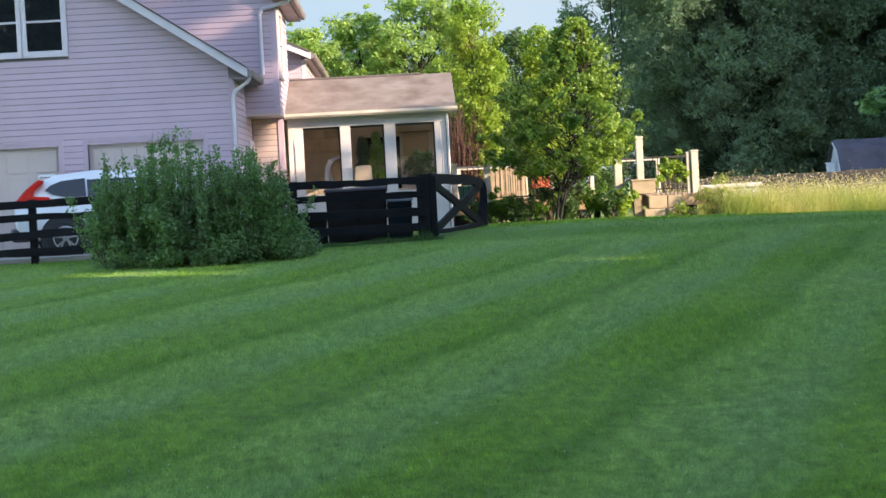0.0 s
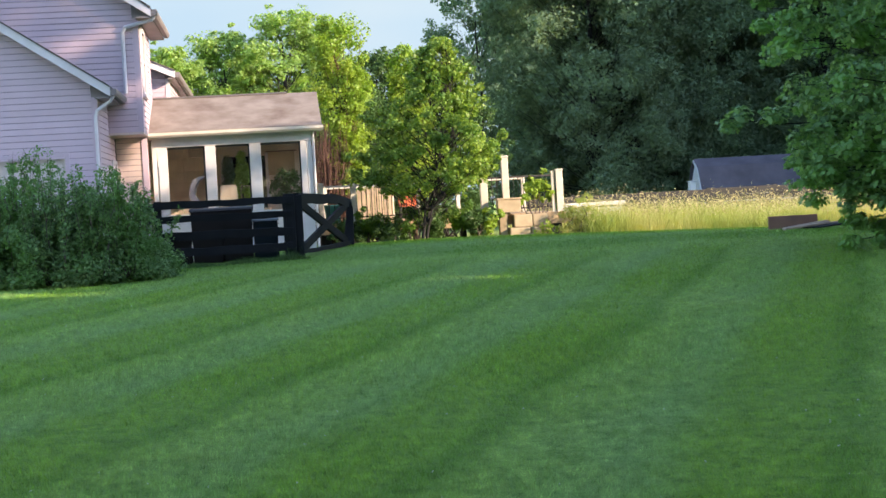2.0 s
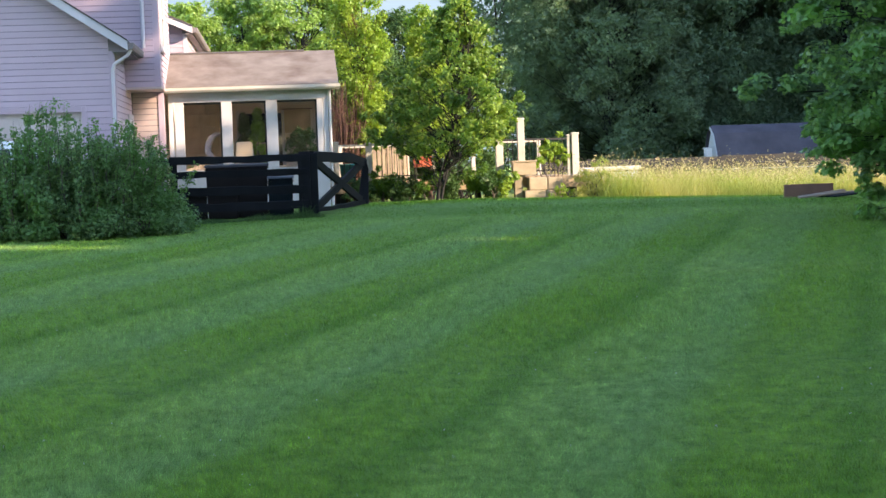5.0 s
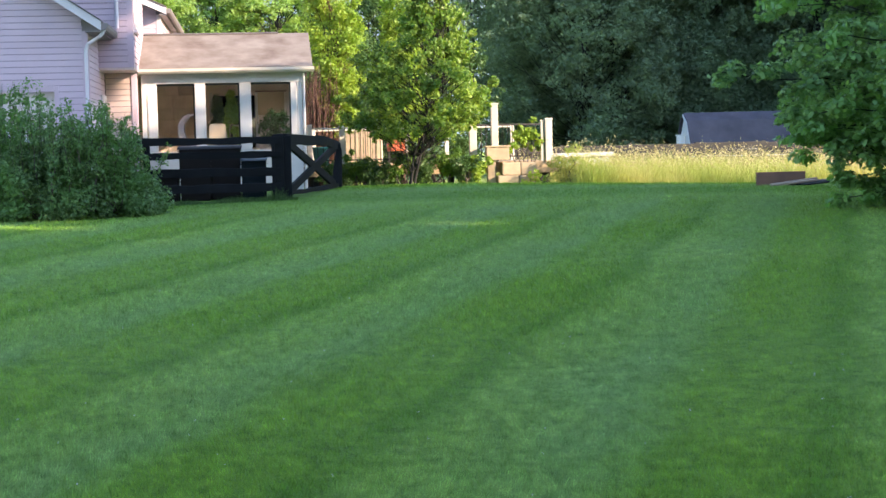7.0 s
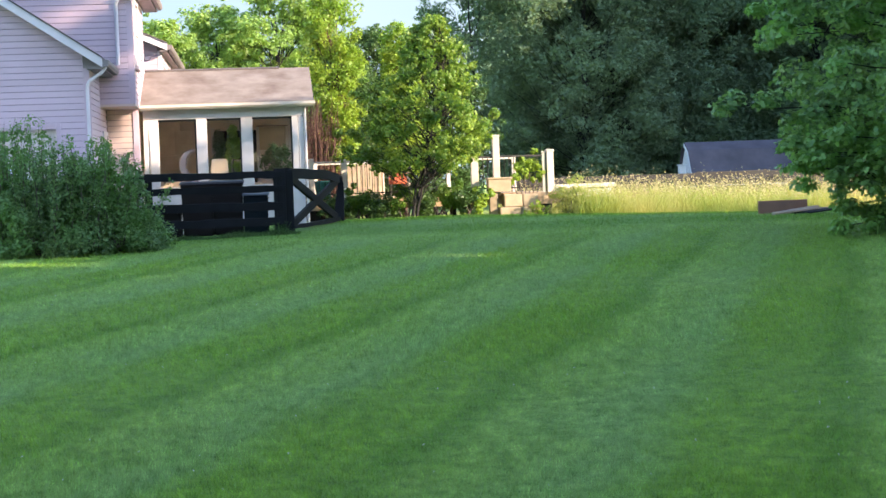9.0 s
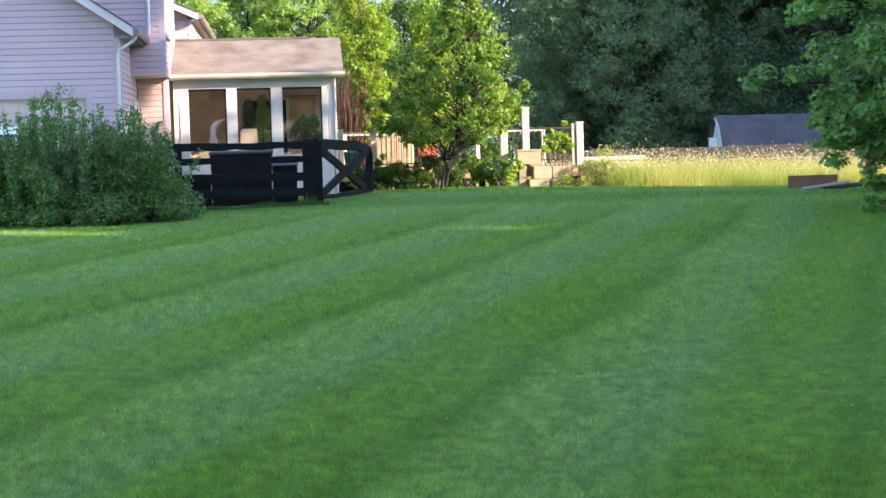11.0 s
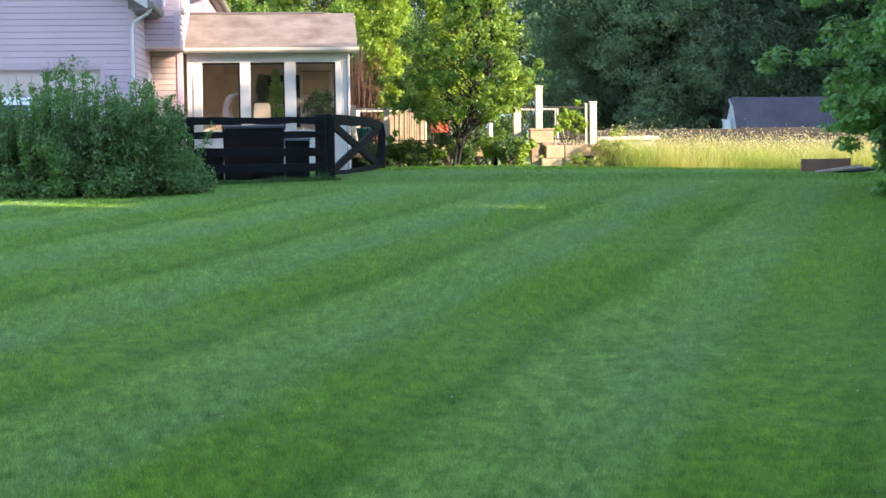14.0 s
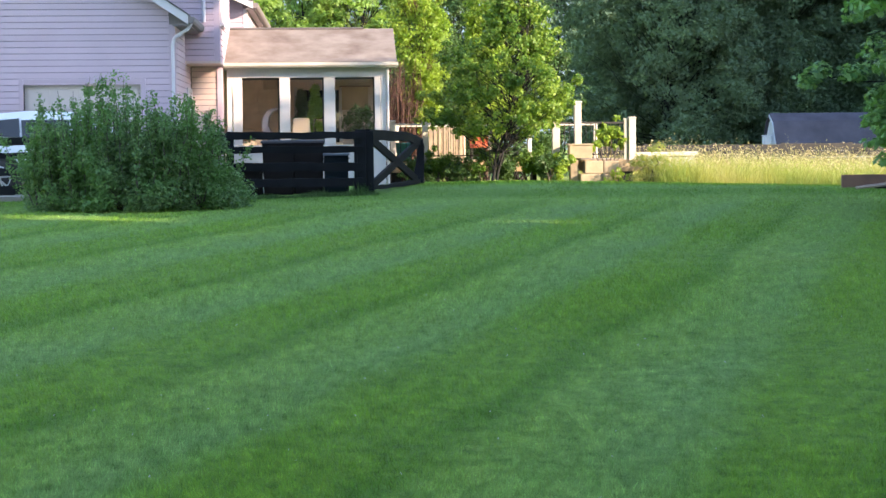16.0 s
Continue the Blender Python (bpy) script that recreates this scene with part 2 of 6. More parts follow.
M["stone"] = surface("tan_block", (0.43, 0.335, 0.235), (0.27, 0.205, 0.14), 0.8, 14, 3.2, relief=0.4, spread=0.15)
M["tan_wall"] = surface("tan_interior_wall", (0.80, 0.66, 0.55), (0.62, 0.49, 0.39), 0.7, 9, 1.2)
M["facing_stone"] = surface("pale_facing_stone", (0.82, 0.69, 0.58), (0.60, 0.48, 0.39), 0.85, 18, 3.0, relief=0.4, depth=0.006, spread=0.22)
M["tan_cloth"] = surface("tan_upholstery", (0.74, 0.58, 0.43), (0.62, 0.47, 0.34), 0.9, 80, 2.0, relief=0.3)
M["pale_plank"] = surface("weathered_pale_plank", (0.42, 0.31, 0.245), (0.26, 0.19, 0.15), 0.8, 30, 2.0, relief=0.3, stretch=(0.15, 1, 1))
M["wicker"] = surface("pale_wicker", (0.55, 0.42, 0.28), (0.36, 0.26, 0.16), 0.7, 50, 2.0, relief=0.5, depth=0.004)
M["car_paint"] = surface("white_car_paint", (0.80, 0.81, 0.83), (0.76, 0.77, 0.80), 0.18, 200, 0.4, relief=0.0)
M["car_black"] = surface("black_plastic_cladding", (0.02, 0.02, 0.022), (0.03, 0.03, 0.03), 0.5, 60, relief=0.1)
M["car_glass"] = glass_material("tinted_car_glass", (0.010, 0.012, 0.018))
M["lamp_red"] = surface("red_tail_lamp", (0.72, 0.022, 0.020), (0.58, 0.012, 0.012), 0.15, 100, relief=0.0)
M["rubber"] = surface("tyre_rubber", (0.018, 0.018, 0.018), (0.03, 0.03, 0.03), 0.8, 40)
M["alloy"] = surface("silver_alloy", (0.60, 0.60, 0.62), (0.45, 0.45, 0.47), 0.3, 40, metal=0.8)
M["bin_black"] = surface("dark_brown_bin_plastic", (0.0085, 0.0055, 0.0060), (0.012, 0.008, 0.008), 0.6, 40, 3.0, spec=0.2)
M["bin_teal"] = surface("dark_teal_bin_plastic", (0.003, 0.009, 0.016), (0.003, 0.008, 0.013), 0.5, 40, 3.0, spec=0.25)
M["teal"] = surface("faded_teal_plastic", (0.06, 0.30, 0.27), (0.05, 0.22, 0.2), 0.5, 30)
M["orange"] = surface("orange_red_fabric", (0.56, 0.14, 0.07), (0.42, 0.10, 0.05), 0.8, 60, relief=0.2)
M["purple_roof"] = surface("dark_purple_shingle", (0.112, 0.102, 0.136), (0.062, 0.055, 0.076), 0.85, 9, 1.1, relief=0.4, depth=0.01)
M["shed_white"] = surface("shed_white_board", (0.68, 0.70, 0.76), (0.52, 0.54, 0.6), 0.6, 10, 0.8)
M["terracotta"] = surface("terracotta", (0.38, 0.17, 0.09), (0.28, 0.12, 0.07), 0.8, 30)
M["leaf_bush"] = leaf_material("bush_leaf", (0.058, 0.132, 0.046), (0.178, 0.285, 0.124), (0.100, 0.215, 0.062), 0.32, 1.1, 0.45)
M["leaf_lime"] = leaf_material("lime_green_leaf", (0.160, 0.250, 0.040), (0.280, 0.370, 0.065), (0.20, 0.32, 0.055), 0.42, 0.6)
M["leaf_mid"] = leaf_material("mid_green_leaf", (0.080, 0.165, 0.032), (0.16, 0.26, 0.045), (0.065, 0.15, 0.030), 0.38, 0.8)
M["leaf_young"] = leaf_material("young_tree_leaf", (0.062, 0.140, 0.030), (0.290, 0.395, 0.084), (0.092, 0.186, 0.038), 0.42, 0.9)
M["leaf_back"] = leaf_material("light_green_leaf", (0.175, 0.280, 0.080), (0.280, 0.390, 0.130), (0.225, 0.355, 0.105), 0.42, 0.5)
# deep green; also puts the shade on rear trees and deck shrubs into colour
M["leaf_deep_shade"] = leaf_material("deep_green_shaded_leaf", (0.048, 0.100, 0.036), (0.085, 0.150, 0.050), (0.055, 0.120, 0.040), 0.30, 0.8)
# wood leaves: the blue of distant haze is mixed into the base colour
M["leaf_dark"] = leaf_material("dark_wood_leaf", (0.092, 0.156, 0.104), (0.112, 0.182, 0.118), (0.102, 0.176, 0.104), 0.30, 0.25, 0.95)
# paler, greyer leaves: haze over the wood's near end, put into the colour
M["leaf_hazy"] = leaf_material("hazed_grey_green_leaf", (0.110, 0.174, 0.124), (0.140, 0.208, 0.144), (0.122, 0.194, 0.124), 0.38, 0.3, 0.95)
M["leaf_oak"] = leaf_material("oak_leaf", (0.062, 0.140, 0.064), (0.212, 0.360, 0.150), (0.142, 0.310, 0.088), 0.38, 0.8, 0.38)
M["seed"] = leaf_material("grass_seed_head", (0.38, 0.335, 0.21), (0.48, 0.42, 0.285), (0.41, 0.35, 0.235), 0.35, 0.5, 0.8)
M["tall_grass"] = leaf_material("tall_straw_grass", (0.30, 0.325, 0.110), (0.225, 0.30, 0.085), (0.40, 0.375, 0.175), 0.38, 0.5, 0.7)


# ---- builders ----
WORLD = {}


def thing(name, at, label, category, group="", kind=""):
    ob = new(name)
    ob.location = at
    ob.empty_display_size = 0.2
    WORLD[ob] = Matrix.Translation(at)
    return tagged(ob, label, category, group, kind)


def link(name, me, parent=None, label="", kind=""):
    ob = new(name, me)
    if parent is not None:
        ob.parent = parent
        ob.matrix_parent_inverse = WORLD.get(parent, Matrix()).inverted()
    return tagged(ob, label, kind=kind)


def part(name, bm, material, parent=None, label="", smooth=False):
    """Link a bmesh, built in world coordinates, as one mesh under a thing or a part."""
    bmesh.ops.recalc_face_normals(bm, faces=bm.faces[:])
    me = bpy.data.meshes.new(name)
    bm.to_mesh(me)
    bm.free()
    if smooth:
        me.polygons.foreach_set("use_smooth", [True] * len(me.polygons))
    me.materials.append(M[material])
    return link(name, me, parent, label)


def box(x0, x1, y0, y1, z0, z1, bevel=0.0, bm=None, turn=None):
    bm2 = bmesh.new()
    bmesh.ops.create_cube(bm2, size=1.0)
    for v in bm2.verts:
        v.co = ((x0 + x1) / 2 + v.co.x * (x1 - x0), (y0 + y1) / 2 + v.co.y * (y1 - y0), (z0 + z1) / 2 + v.co.z * (z1 - z0))
    if bevel:
        bmesh.ops.bevel(bm2, geom=bm2.edges[:], offset=bevel, segments=2, affect="EDGES", profile=0.6)
    if turn is not None:
        bmesh.ops.transform(bm2, matrix=turn, verts=bm2.verts[:])
    return join(bm, bm2)


def join(bm, bm2):
    if bm is None:
        return bm2
    me = bpy.data.meshes.new("tmp")
    bm2.to_mesh(me)
    bm2.free()
    bm.from_mesh(me)
    bpy.data.meshes.remove(me)
    return bm


def prism(points, along, a0, a1, bevel=0.0, bm=None):
    """Extrude an outline. along 'y': points are (x, z); 'x': (y, z); 'z': (x, y)."""
    bm2 = bmesh.new()
    put = {"y": lambda p, a: (p[0], a, p[1]), "x": lambda p, a: (a, p[0], p[1]), "z": lambda p, a: (p[0], p[1], a)}[along]
    lo = [bm2.verts.new(put(p, a0)) for p in points]
    hi = [bm2.verts.new(put(p, a1)) for p in points]
    bm2.faces.new(lo)
    bm2.faces.new(hi[::-1])
    for i in range(len(points)):
        j = (i + 1) % len(points)
        bm2.faces.new((lo[i], hi[i], hi[j], lo[j]))
    bmesh.ops.recalc_face_normals(bm2, faces=bm2.faces[:])
    if bevel:
        bmesh.ops.bevel(bm2, geom=bm2.edges[:], offset=bevel, segments=2, affect="EDGES", profile=0.6)
    return join(bm, bm2)


def tube(p0, p1, r0, r1=None, sides=8, bm=None):
    r1 = r0 if r1 is None else r1
    bm2 = bmesh.new()
    p0, p1 = Vector(p0), Vector(p1)
    d = p1 - p0
    m = Matrix.Translation((p0 + p1) / 2) @ d.to_track_quat("Z", "Y").to_matrix().to_4x4()
    bmesh.ops.create_cone(bm2, cap_ends=True, segments=sides, radius1=r0, radius2=r1, depth=d.length, matrix=m)
    return join(bm, bm2)


def beam(p0, p1, w, h, bevel=0.0, bm=None):
    """A sawn timber from p0 to p1, w wide and h high."""
    p0, p1 = Vector(p0), Vector(p1)
    d = p1 - p0
    side = d.cross(Vector((0, 0, 1)))
    side = side.normalized() if side.length > 1e-6 else Vector((1, 0, 0))
    up = side.cross(d).normalized()
    m = Matrix((( *side, 0), (*d.normalized(), 0), (*up, 0), (0, 0, 0, 1))).transposed()
    m.translation = (p0 + p1) / 2
    return box(-w / 2, w / 2, -d.length / 2, d.length / 2, -h / 2, h / 2, bevel, bm, m)


def disc_ring(centre, axis, profile, sides=28, bm=None):
    """Turn a profile of (radius, offset along the axis) round an axis."""
    bm2 = bmesh.new()
    q = Vector(axis).normalized().to_track_quat("Z", "Y").to_matrix().to_4x4()
    rings = []
    for r, o in profile:
        rings.append([bm2.verts.new(Vector(centre) + q @ Vector((r * math.cos(a), r * math.sin(a), o))) for a in [2 * math.pi * k / sides for k in range(sides)]])
    for u, v in zip(rings, rings[1:]):
        for k in range(sides):
            bm2.faces.new((u[k], u[(k + 1) % sides], v[(k + 1) % sides], v[k]))
    bm2.faces.new(rings[0])
    bm2.faces.new(rings[-1])
    return join(bm, bm2)


RELIEF_X = (-6.0, -1.5, 0.4, 1.75, 4.2, 6.6, 9.5, 12.3, 14.5, 20.0)
RELIEF = ((24.0, (0, 0, 0, 0, 0, 0, 0, 0, 0, 0)),
          (31.0, (-0.01, 0.01, 0.05, 0.06, 0.06, 0.05, 0.04, -0.02, -0.06, -0.10)),
          (34.8, (0.00, 0.02, 0.06, 0.13, 0.12, 0.07, 0.00, -0.07, -0.11, -0.16)),
          (40.0, (0.00, 0.00, 0.02, 0.04, 0.07, 0.01, -0.07, -0.15, -0.20, -0.30)),
          (46.0, (0.00, 0.00, 0.02, 0.03, 0.05, 0.00, -0.05, -0.11, -0.15, -0.22)),
          (58.0, (0, 0, 0, 0, 0, 0, 0, 0, 0, 0)))


def ground_z(y, x=None):
    """Height of the ground: a long rise up the lawn, and beyond it a swell by the gate and a fall towards the paddock."""
    base = np.interp(y, (-60, 0, 8, 16, 24, 30, 34, 40, 46, 58, 90, 400), (-0.6, 0.0, 0.152, 0.304, 0.455, 0.56, 0.62, 0.60, 0.48, 0.30, 0.15, 0.0))
    if x is None:
        return float(base)
    across = np.stack([np.interp(x, RELIEF_X, row) for _, row in RELIEF])
    ys = [y0 for y0, _ in RELIEF]
    k = np.clip(np.searchsorted(ys, y) - 1, 0, len(ys) - 2)
    f = np.clip((y - np.take(ys, k)) / (np.take(ys, k + 1) - np.take(ys, k)), 0, 1)
    lo = np.take_along_axis(np.atleast_2d(across.T), np.atleast_1d(k)[:, None], 1)[:, 0]
    hi = np.take_along_axis(np.atleast_2d(across.T), np.atleast_1d(k + 1)[:, None], 1)[:, 0]
    z = base + lo * (1 - f) + hi * f
    return float(z[0]) if np.ndim(x) == 0 else z


def polygons_mesh(name, verts, k, material):
    """A mesh of many separate k-sided faces from an (n, k, 3) array."""
    n = len(verts)
    me = bpy.data.meshes.new(name)
    me.vertices.add(n * k)
    me.vertices.foreach_set("co", np.ascontiguousarray(verts, np.float32).ravel())
    me.loops.add(n * k)
    me.loops.foreach_set("vertex_index", np.arange(n * k, dtype=np.int32))
    me.polygons.add(n)
    me.polygons.foreach_set("loop_start", np.arange(0, n * k, k, dtype=np.int32))
    me.update(calc_edges=True)
    me.materials.append(M[material])
    return me


ROUND_LEAF = np.array([(0, -0.5), (0.28, -0.15), (0.22, 0.22), (0, 0.5), (-0.22, 0.22), (-0.28, -0.15)])
DIAMOND = np.array([(0, -0.5), (0.3, 0.0), (0, 0.5), (-0.3, 0.0)])
OAK_LEAF = np.array([(0, -0.5), (0.28, -0.24), (0.15, -0.06), (0.38, 0.14), (0.16, 0.24), (0, 0.52), (-0.16, 0.24), (-0.38, 0.14), (-0.15, -0.06), (-0.28, -0.24)])


def leaves(rng, centres, facing, size, outline, curl=0.25):
    """Leaf outlines at the centres, turned towards facing; returns (n, k, 3)."""
    n = len(centres)
    nrm = facing / (np.linalg.norm(facing, axis=1, keepdims=True) + 1e-9)
    ref = rng.normal(size=(n, 3))
    u = np.cross(nrm, ref)
    u /= np.linalg.norm(u, axis=1, keepdims=True) + 1e-9
    v = np.cross(nrm, u)
    s = size[:, None, None]
    fold = (np.abs(outline[:, 0]) * curl - outline[:, 1] ** 2 * curl)[None, :, None]
    return centres[:, None] + s * (u[:, None] * outline[None, :, :1] + v[:, None] * outline[None, :, 1:] + nrm[:, None] * fold)


def clump_leaves(rng, centre, radius, count, leaf, outline, flat=0.75, up=0.55):
    d = rng.normal(size=(count, 3))
    d /= np.linalg.norm(d, axis=1, keepdims=True)
    p = d * (rng.random((count, 1)) ** 0.45) * radius
    p[:, 2] *= flat
    facing = d * 0.6 + np.array((0, 0, up)) + rng.normal(size=(count, 3)) * 0.5
    return leaves(rng, p + centre, facing, leaf * rng.uniform(0.6, 1.3, count), outline)


def blades_mesh(rng, p, height, width, lean_dir, lean):
    """One bent triangle for each blade."""
    n = len(p)
    a = rng.uniform(0, 2 * np.pi, n)
    side = np.stack([np.cos(a), np.sin(a), np.zeros(n)], 1) * width[:, None] / 2
    tip = p + np.stack([lean_dir[:, 0] * lean, lean_dir[:, 1] * lean, height], 1)
    return np.stack([p - side, p + side, tip], 1)


def limb_mesh(name, segs, material, sides=6):
    """Tapered limbs: rows of (p0, p1, r0, r1)."""
    a = np.array([(*s[0], *s[1], s[2], s[3]) for s in segs], float)
    p0, p1 = a[:, :3], a[:, 3:6]
    d = p1 - p0
    d /= np.linalg.norm(d, axis=1, keepdims=True) + 1e-9
    ref = np.where(np.abs(d[:, 2:]) > 0.9, (1.0, 0, 0), (0, 0, 1.0))
    u = np.cross(d, ref)
    u /= np.linalg.norm(u, axis=1, keepdims=True)
    v = np.cross(d, u)
    ang = np.arange(sides) * 2 * np.pi / sides
    ring = u[:, None] * np.cos(ang)[None, :, None] + v[:, None] * np.sin(ang)[None, :, None]
    lo = p0[:, None] + ring * a[:, 6][:, None, None]
    hi = p1[:, None] + ring * a[:, 7][:, None, None]
    verts = np.concatenate([lo, hi], 1).reshape(-1, 3)
    faces = []
    for i in range(len(a)):
        o = i * 2 * sides
        faces += [(o + k, o + (k + 1) % sides, o + sides + (k + 1) % sides, o + sides + k) for k in range(sides)]
        faces.append(tuple(o + sides + k for k in range(sides)))
    me = bpy.data.meshes.new(name)
    me.from_pydata(verts.tolist(), [], faces)
    me.polygons.foreach_set("use_smooth", [True] * len(me.polygons))
    me.materials.append(M[material])
    return me


def wander(rng, p0, p1, r0, r1, steps, wobble):
    """A crooked limb as tapered pieces."""
    p0, p1 = np.array(p0, float), np.array(p1, float)
    pts = [p0 + (p1 - p0) * k / steps for k in range(steps + 1)]
    length = np.linalg.norm(p1 - p0)
    for k in range(1, steps):
        pts[k] = pts[k] + rng.normal(size=3) * wobble * length
    rad = [r0 + (r1 - r0) * k / steps for k in range(steps + 1)]
    return [(pts[k], pts[k + 1], rad[k], rad[k + 1]) for k in range(steps)]


def tree(name, label, height, radius, clear, clumps, per_clump, clump_r, leaf, leaf_mat, seed, profile=None, outline=DIAMOND, bark="bark", trunk_r=0.2, stems=1, flat=0.75, category="tree", inner=0.35, along=0, limb=0.26, rise=0.10, lean=0.0, up=0.55, boughs=()):
    """A tree at the origin: trunk and limbs reach out to clumps of leaves."""
    rng = np.random.default_rng(seed)
    ob = thing(name, (0, 0, 0), label, category)
    profile = profile or (lambda h: math.sin(math.pi * min(1, max(0.03, 0.12 + 0.85 * h))) ** 0.7)
    segs, parts = [], []
    tops = []
    for s in range(stems):
        off = np.array((0, 0, 0)) if stems == 1 else np.append(rng.normal(size=2) * trunk_r * 1.6, 0)
        tip = np.append(rng.normal(size=2) * (0.03 if stems == 1 else 0.10) * height + (lean, 0), height * rng.uniform(0.8, 0.93))
        t = wander(rng, off + (0, 0, -0.25), off + tip, trunk_r, trunk_r * 0.15, 9, 0.012)
        segs += t
        tops.append(t)
    for c in range(clumps):
        h = clear + (1 - clear) * (c + rng.random()) / clumps
        k = (h - clear) / (1 - clear)
        ang = rng.uniform(0, 2 * math.pi)
        rr = radius * profile(k) * rng.uniform(inner, 1.0) ** 0.6 * rng.uniform(0.8, 1.15)
        t = tops[c % stems]
        seg = t[min(len(t) - 1, int(h / 1.0 * len(t) * 0.93))]
        start = np.array(seg[0])
        centre = np.array((start[0] * 0.7 + rr * math.cos(ang), start[1] * 0.7 + rr * math.sin(ang), h * height))
        low = t[max(0, min(len(t) - 1, int((h - rise) * len(t))))]
        segs += wander(rng, low[0], centre, max(0.010, low[2] * limb), 0.006, 4, 0.05)
        size = clump_r * rng.uniform(0.65, 1.25) * (0.75 + 0.25 * profile(k))
        n = int(per_clump * rng.uniform(0.7, 1.3))
        parts.append(clump_leaves(rng, centre, size, n, leaf, outline, flat, up))
        for f in np.linspace(0.45, 0.85, along):
            c = np.array(low[0]) * (1 - f) + centre * f
            parts.append(clump_leaves(rng, c, size * rng.uniform(0.35, 0.6), max(4, n // 4), leaf, outline, flat))
        for _ in range(3):
            off = rng.normal(size=3)
            off = off / np.linalg.norm(off) * size * rng.uniform(0.8, 1.35)
            parts.append(clump_leaves(rng, centre + off, size * rng.uniform(0.3, 0.5), max(4, n // 6), leaf, outline, flat, up))
    # long boughs that reach out of the crown
    for ang, z, reach, droop in boughs:
        t = tops[0]
        root = np.array(t[min(len(t) - 1, int((z / height + 0.04) * len(t)))][0])
        tip = np.array((reach * math.cos(radians(ang)), reach * math.sin(radians(ang)), z))
        segs += wander(rng, root, tip + (0, 0, droop), trunk_r * 0.10, 0.006, 6, 0.02)
        for f in np.linspace(0.55, 1.0, 9):
            c = root * (1 - f) + tip * f + (0, 0, droop * f * f) + rng.normal(size=3) * clump_r * np.array((0.25, 0.5, 0.35))
            parts.append(clump_leaves(rng, c, clump_r * (1.15 - 0.6 * f), int(per_clump * 0.8), leaf, outline, flat, up))
    link("trunk", limb_mesh("trunk", segs, bark), ob)
    link("crown", polygons_mesh("crown", np.concatenate(parts), len(outline), leaf_mat), ob)
    return ob


def stand(ob, x, y, z=None, turn=0.0, scale=1.0):
    """Move a thing that was built at the origin to its place."""
    ob.matrix_basis = pose(x, y, ground_z(y, x) if z is None else z, 0, 0, turn) @ Matrix.Scale(scale, 4)
    return ob


def again(ob, x, y, turn=0.0, scale=1.0, z=None):
    c = copy_thing(ob, pose(x, y, ground_z(y, x) if z is None else z, 0, 0, turn))
    c.scale = (scale,) * 3
    return c

# ---- ground ----
def build_ground():
    xs = np.unique(np.concatenate([np.linspace(-3000, -60, 8), np.linspace(-60, 60, 81), np.linspace(60, 3000, 8)]))
    ys = np.unique(np.concatenate([np.linspace(-2000, -20, 7), np.linspace(-20, 60, 81), np.linspace(60, 130, 15), np.linspace(130, 3500, 8)]))
    verts, faces = [], []
    for y in ys:
        for x in xs:
            near = 1.0 if abs(x) < 60 and -20 < y < 60 else 0.0
            dip = 0.02 * near * noise.noise(Vector((x * 0.25, y * 0.25, 3.0)))
            verts.append((x, y, ground_z(y, x) + dip))
    w = len(xs)
    for j in range(len(ys) - 1):
        for i in range(w - 1):
            faces.append((j * w + i, j * w + i + 1, (j + 1) * w + i + 1, (j + 1) * w + i))
    me = bpy.data.meshes.new("ground")
    me.from_pydata(verts, [], faces)
    me.polygons.foreach_set("use_smooth", [True] * len(me.polygons))
    me.materials.append(M["lawn"])
    tagged(new("ground", me), "green mown lawn with pale and dark mowing stripes", "lawn", kind="structure")


build_ground()


def build_driveway():
    bm = prism([(-16, 31.7), (-2.4, 31.7), (-2.0, 33.2), (0.9, 33.3), (0.6, 34.98), (-3.3, 34.98), (-3.3, 35.0), (-16, 35.0)], "z", 0.5, 0.655)
    ob = part("driveway", bm, "concrete")
    tagged(ob, "pale concrete driveway in front of the garage doors", "driveway", kind="structure")


build_driveway()



def build_backdrop():
    """Pale evening sky far behind the trees."""
    m = bpy.data.materials.new("far_sky")
    m.use_nodes = True
    nt = m.node_tree
    nt.nodes.remove(nt.nodes["Principled BSDF"])
    em = nt.nodes.new("ShaderNodeEmission")
    soft = noise_node(nt, 0.012, 4.0, 0.6, stretch=(0.35, 1, 1))
    nt.links.new(mix(nt, ramp(nt, soft, 0.35, 0.75), (0.145, 0.205, 0.260), (0.195, 0.235, 0.260)), em.inputs[0])
    nt.links.new(em.outputs[0], nt.nodes["Material Output"].inputs[0])
    me = bpy.data.meshes.new("backdrop")
    n = 24
    vs = [(600 * math.sin(a), 600 * math.cos(a), z) for z in (-5, 130) for a in np.linspace(-0.7, 0.7, n)]
    me.from_pydata(vs, [], [(i, i + 1, n + i + 1, n + i) for i in range(n - 1)])
    me.materials.append(m)
    tagged(new("backdrop", me), "pale blue evening sky with thin haze", "sky", kind="structure")


build_backdrop()

# ---- house ----
house = thing("house", (-6.5, 40.0, 0.62), "two-storey lilac vinyl-sided house with garage and screened porch", "house")
COURSE = 0.127


def clear_spans(a, b, z, holes):
    spans = [(a, b)]
    for h0, h1, z0, z1 in holes:
        if z0 < z + COURSE * 0.5 < z1:
            out = []
            for s, e in spans:
                if h1 <= s or h0 >= e:
                    out.append((s, e))
                else:
                    out += [(s, h0)] if h0 > s else []
                    out += [(h1, e)] if h1 < e else []
            spans = out
    return [s for s in spans if s[1] - s[0] > 0.03]


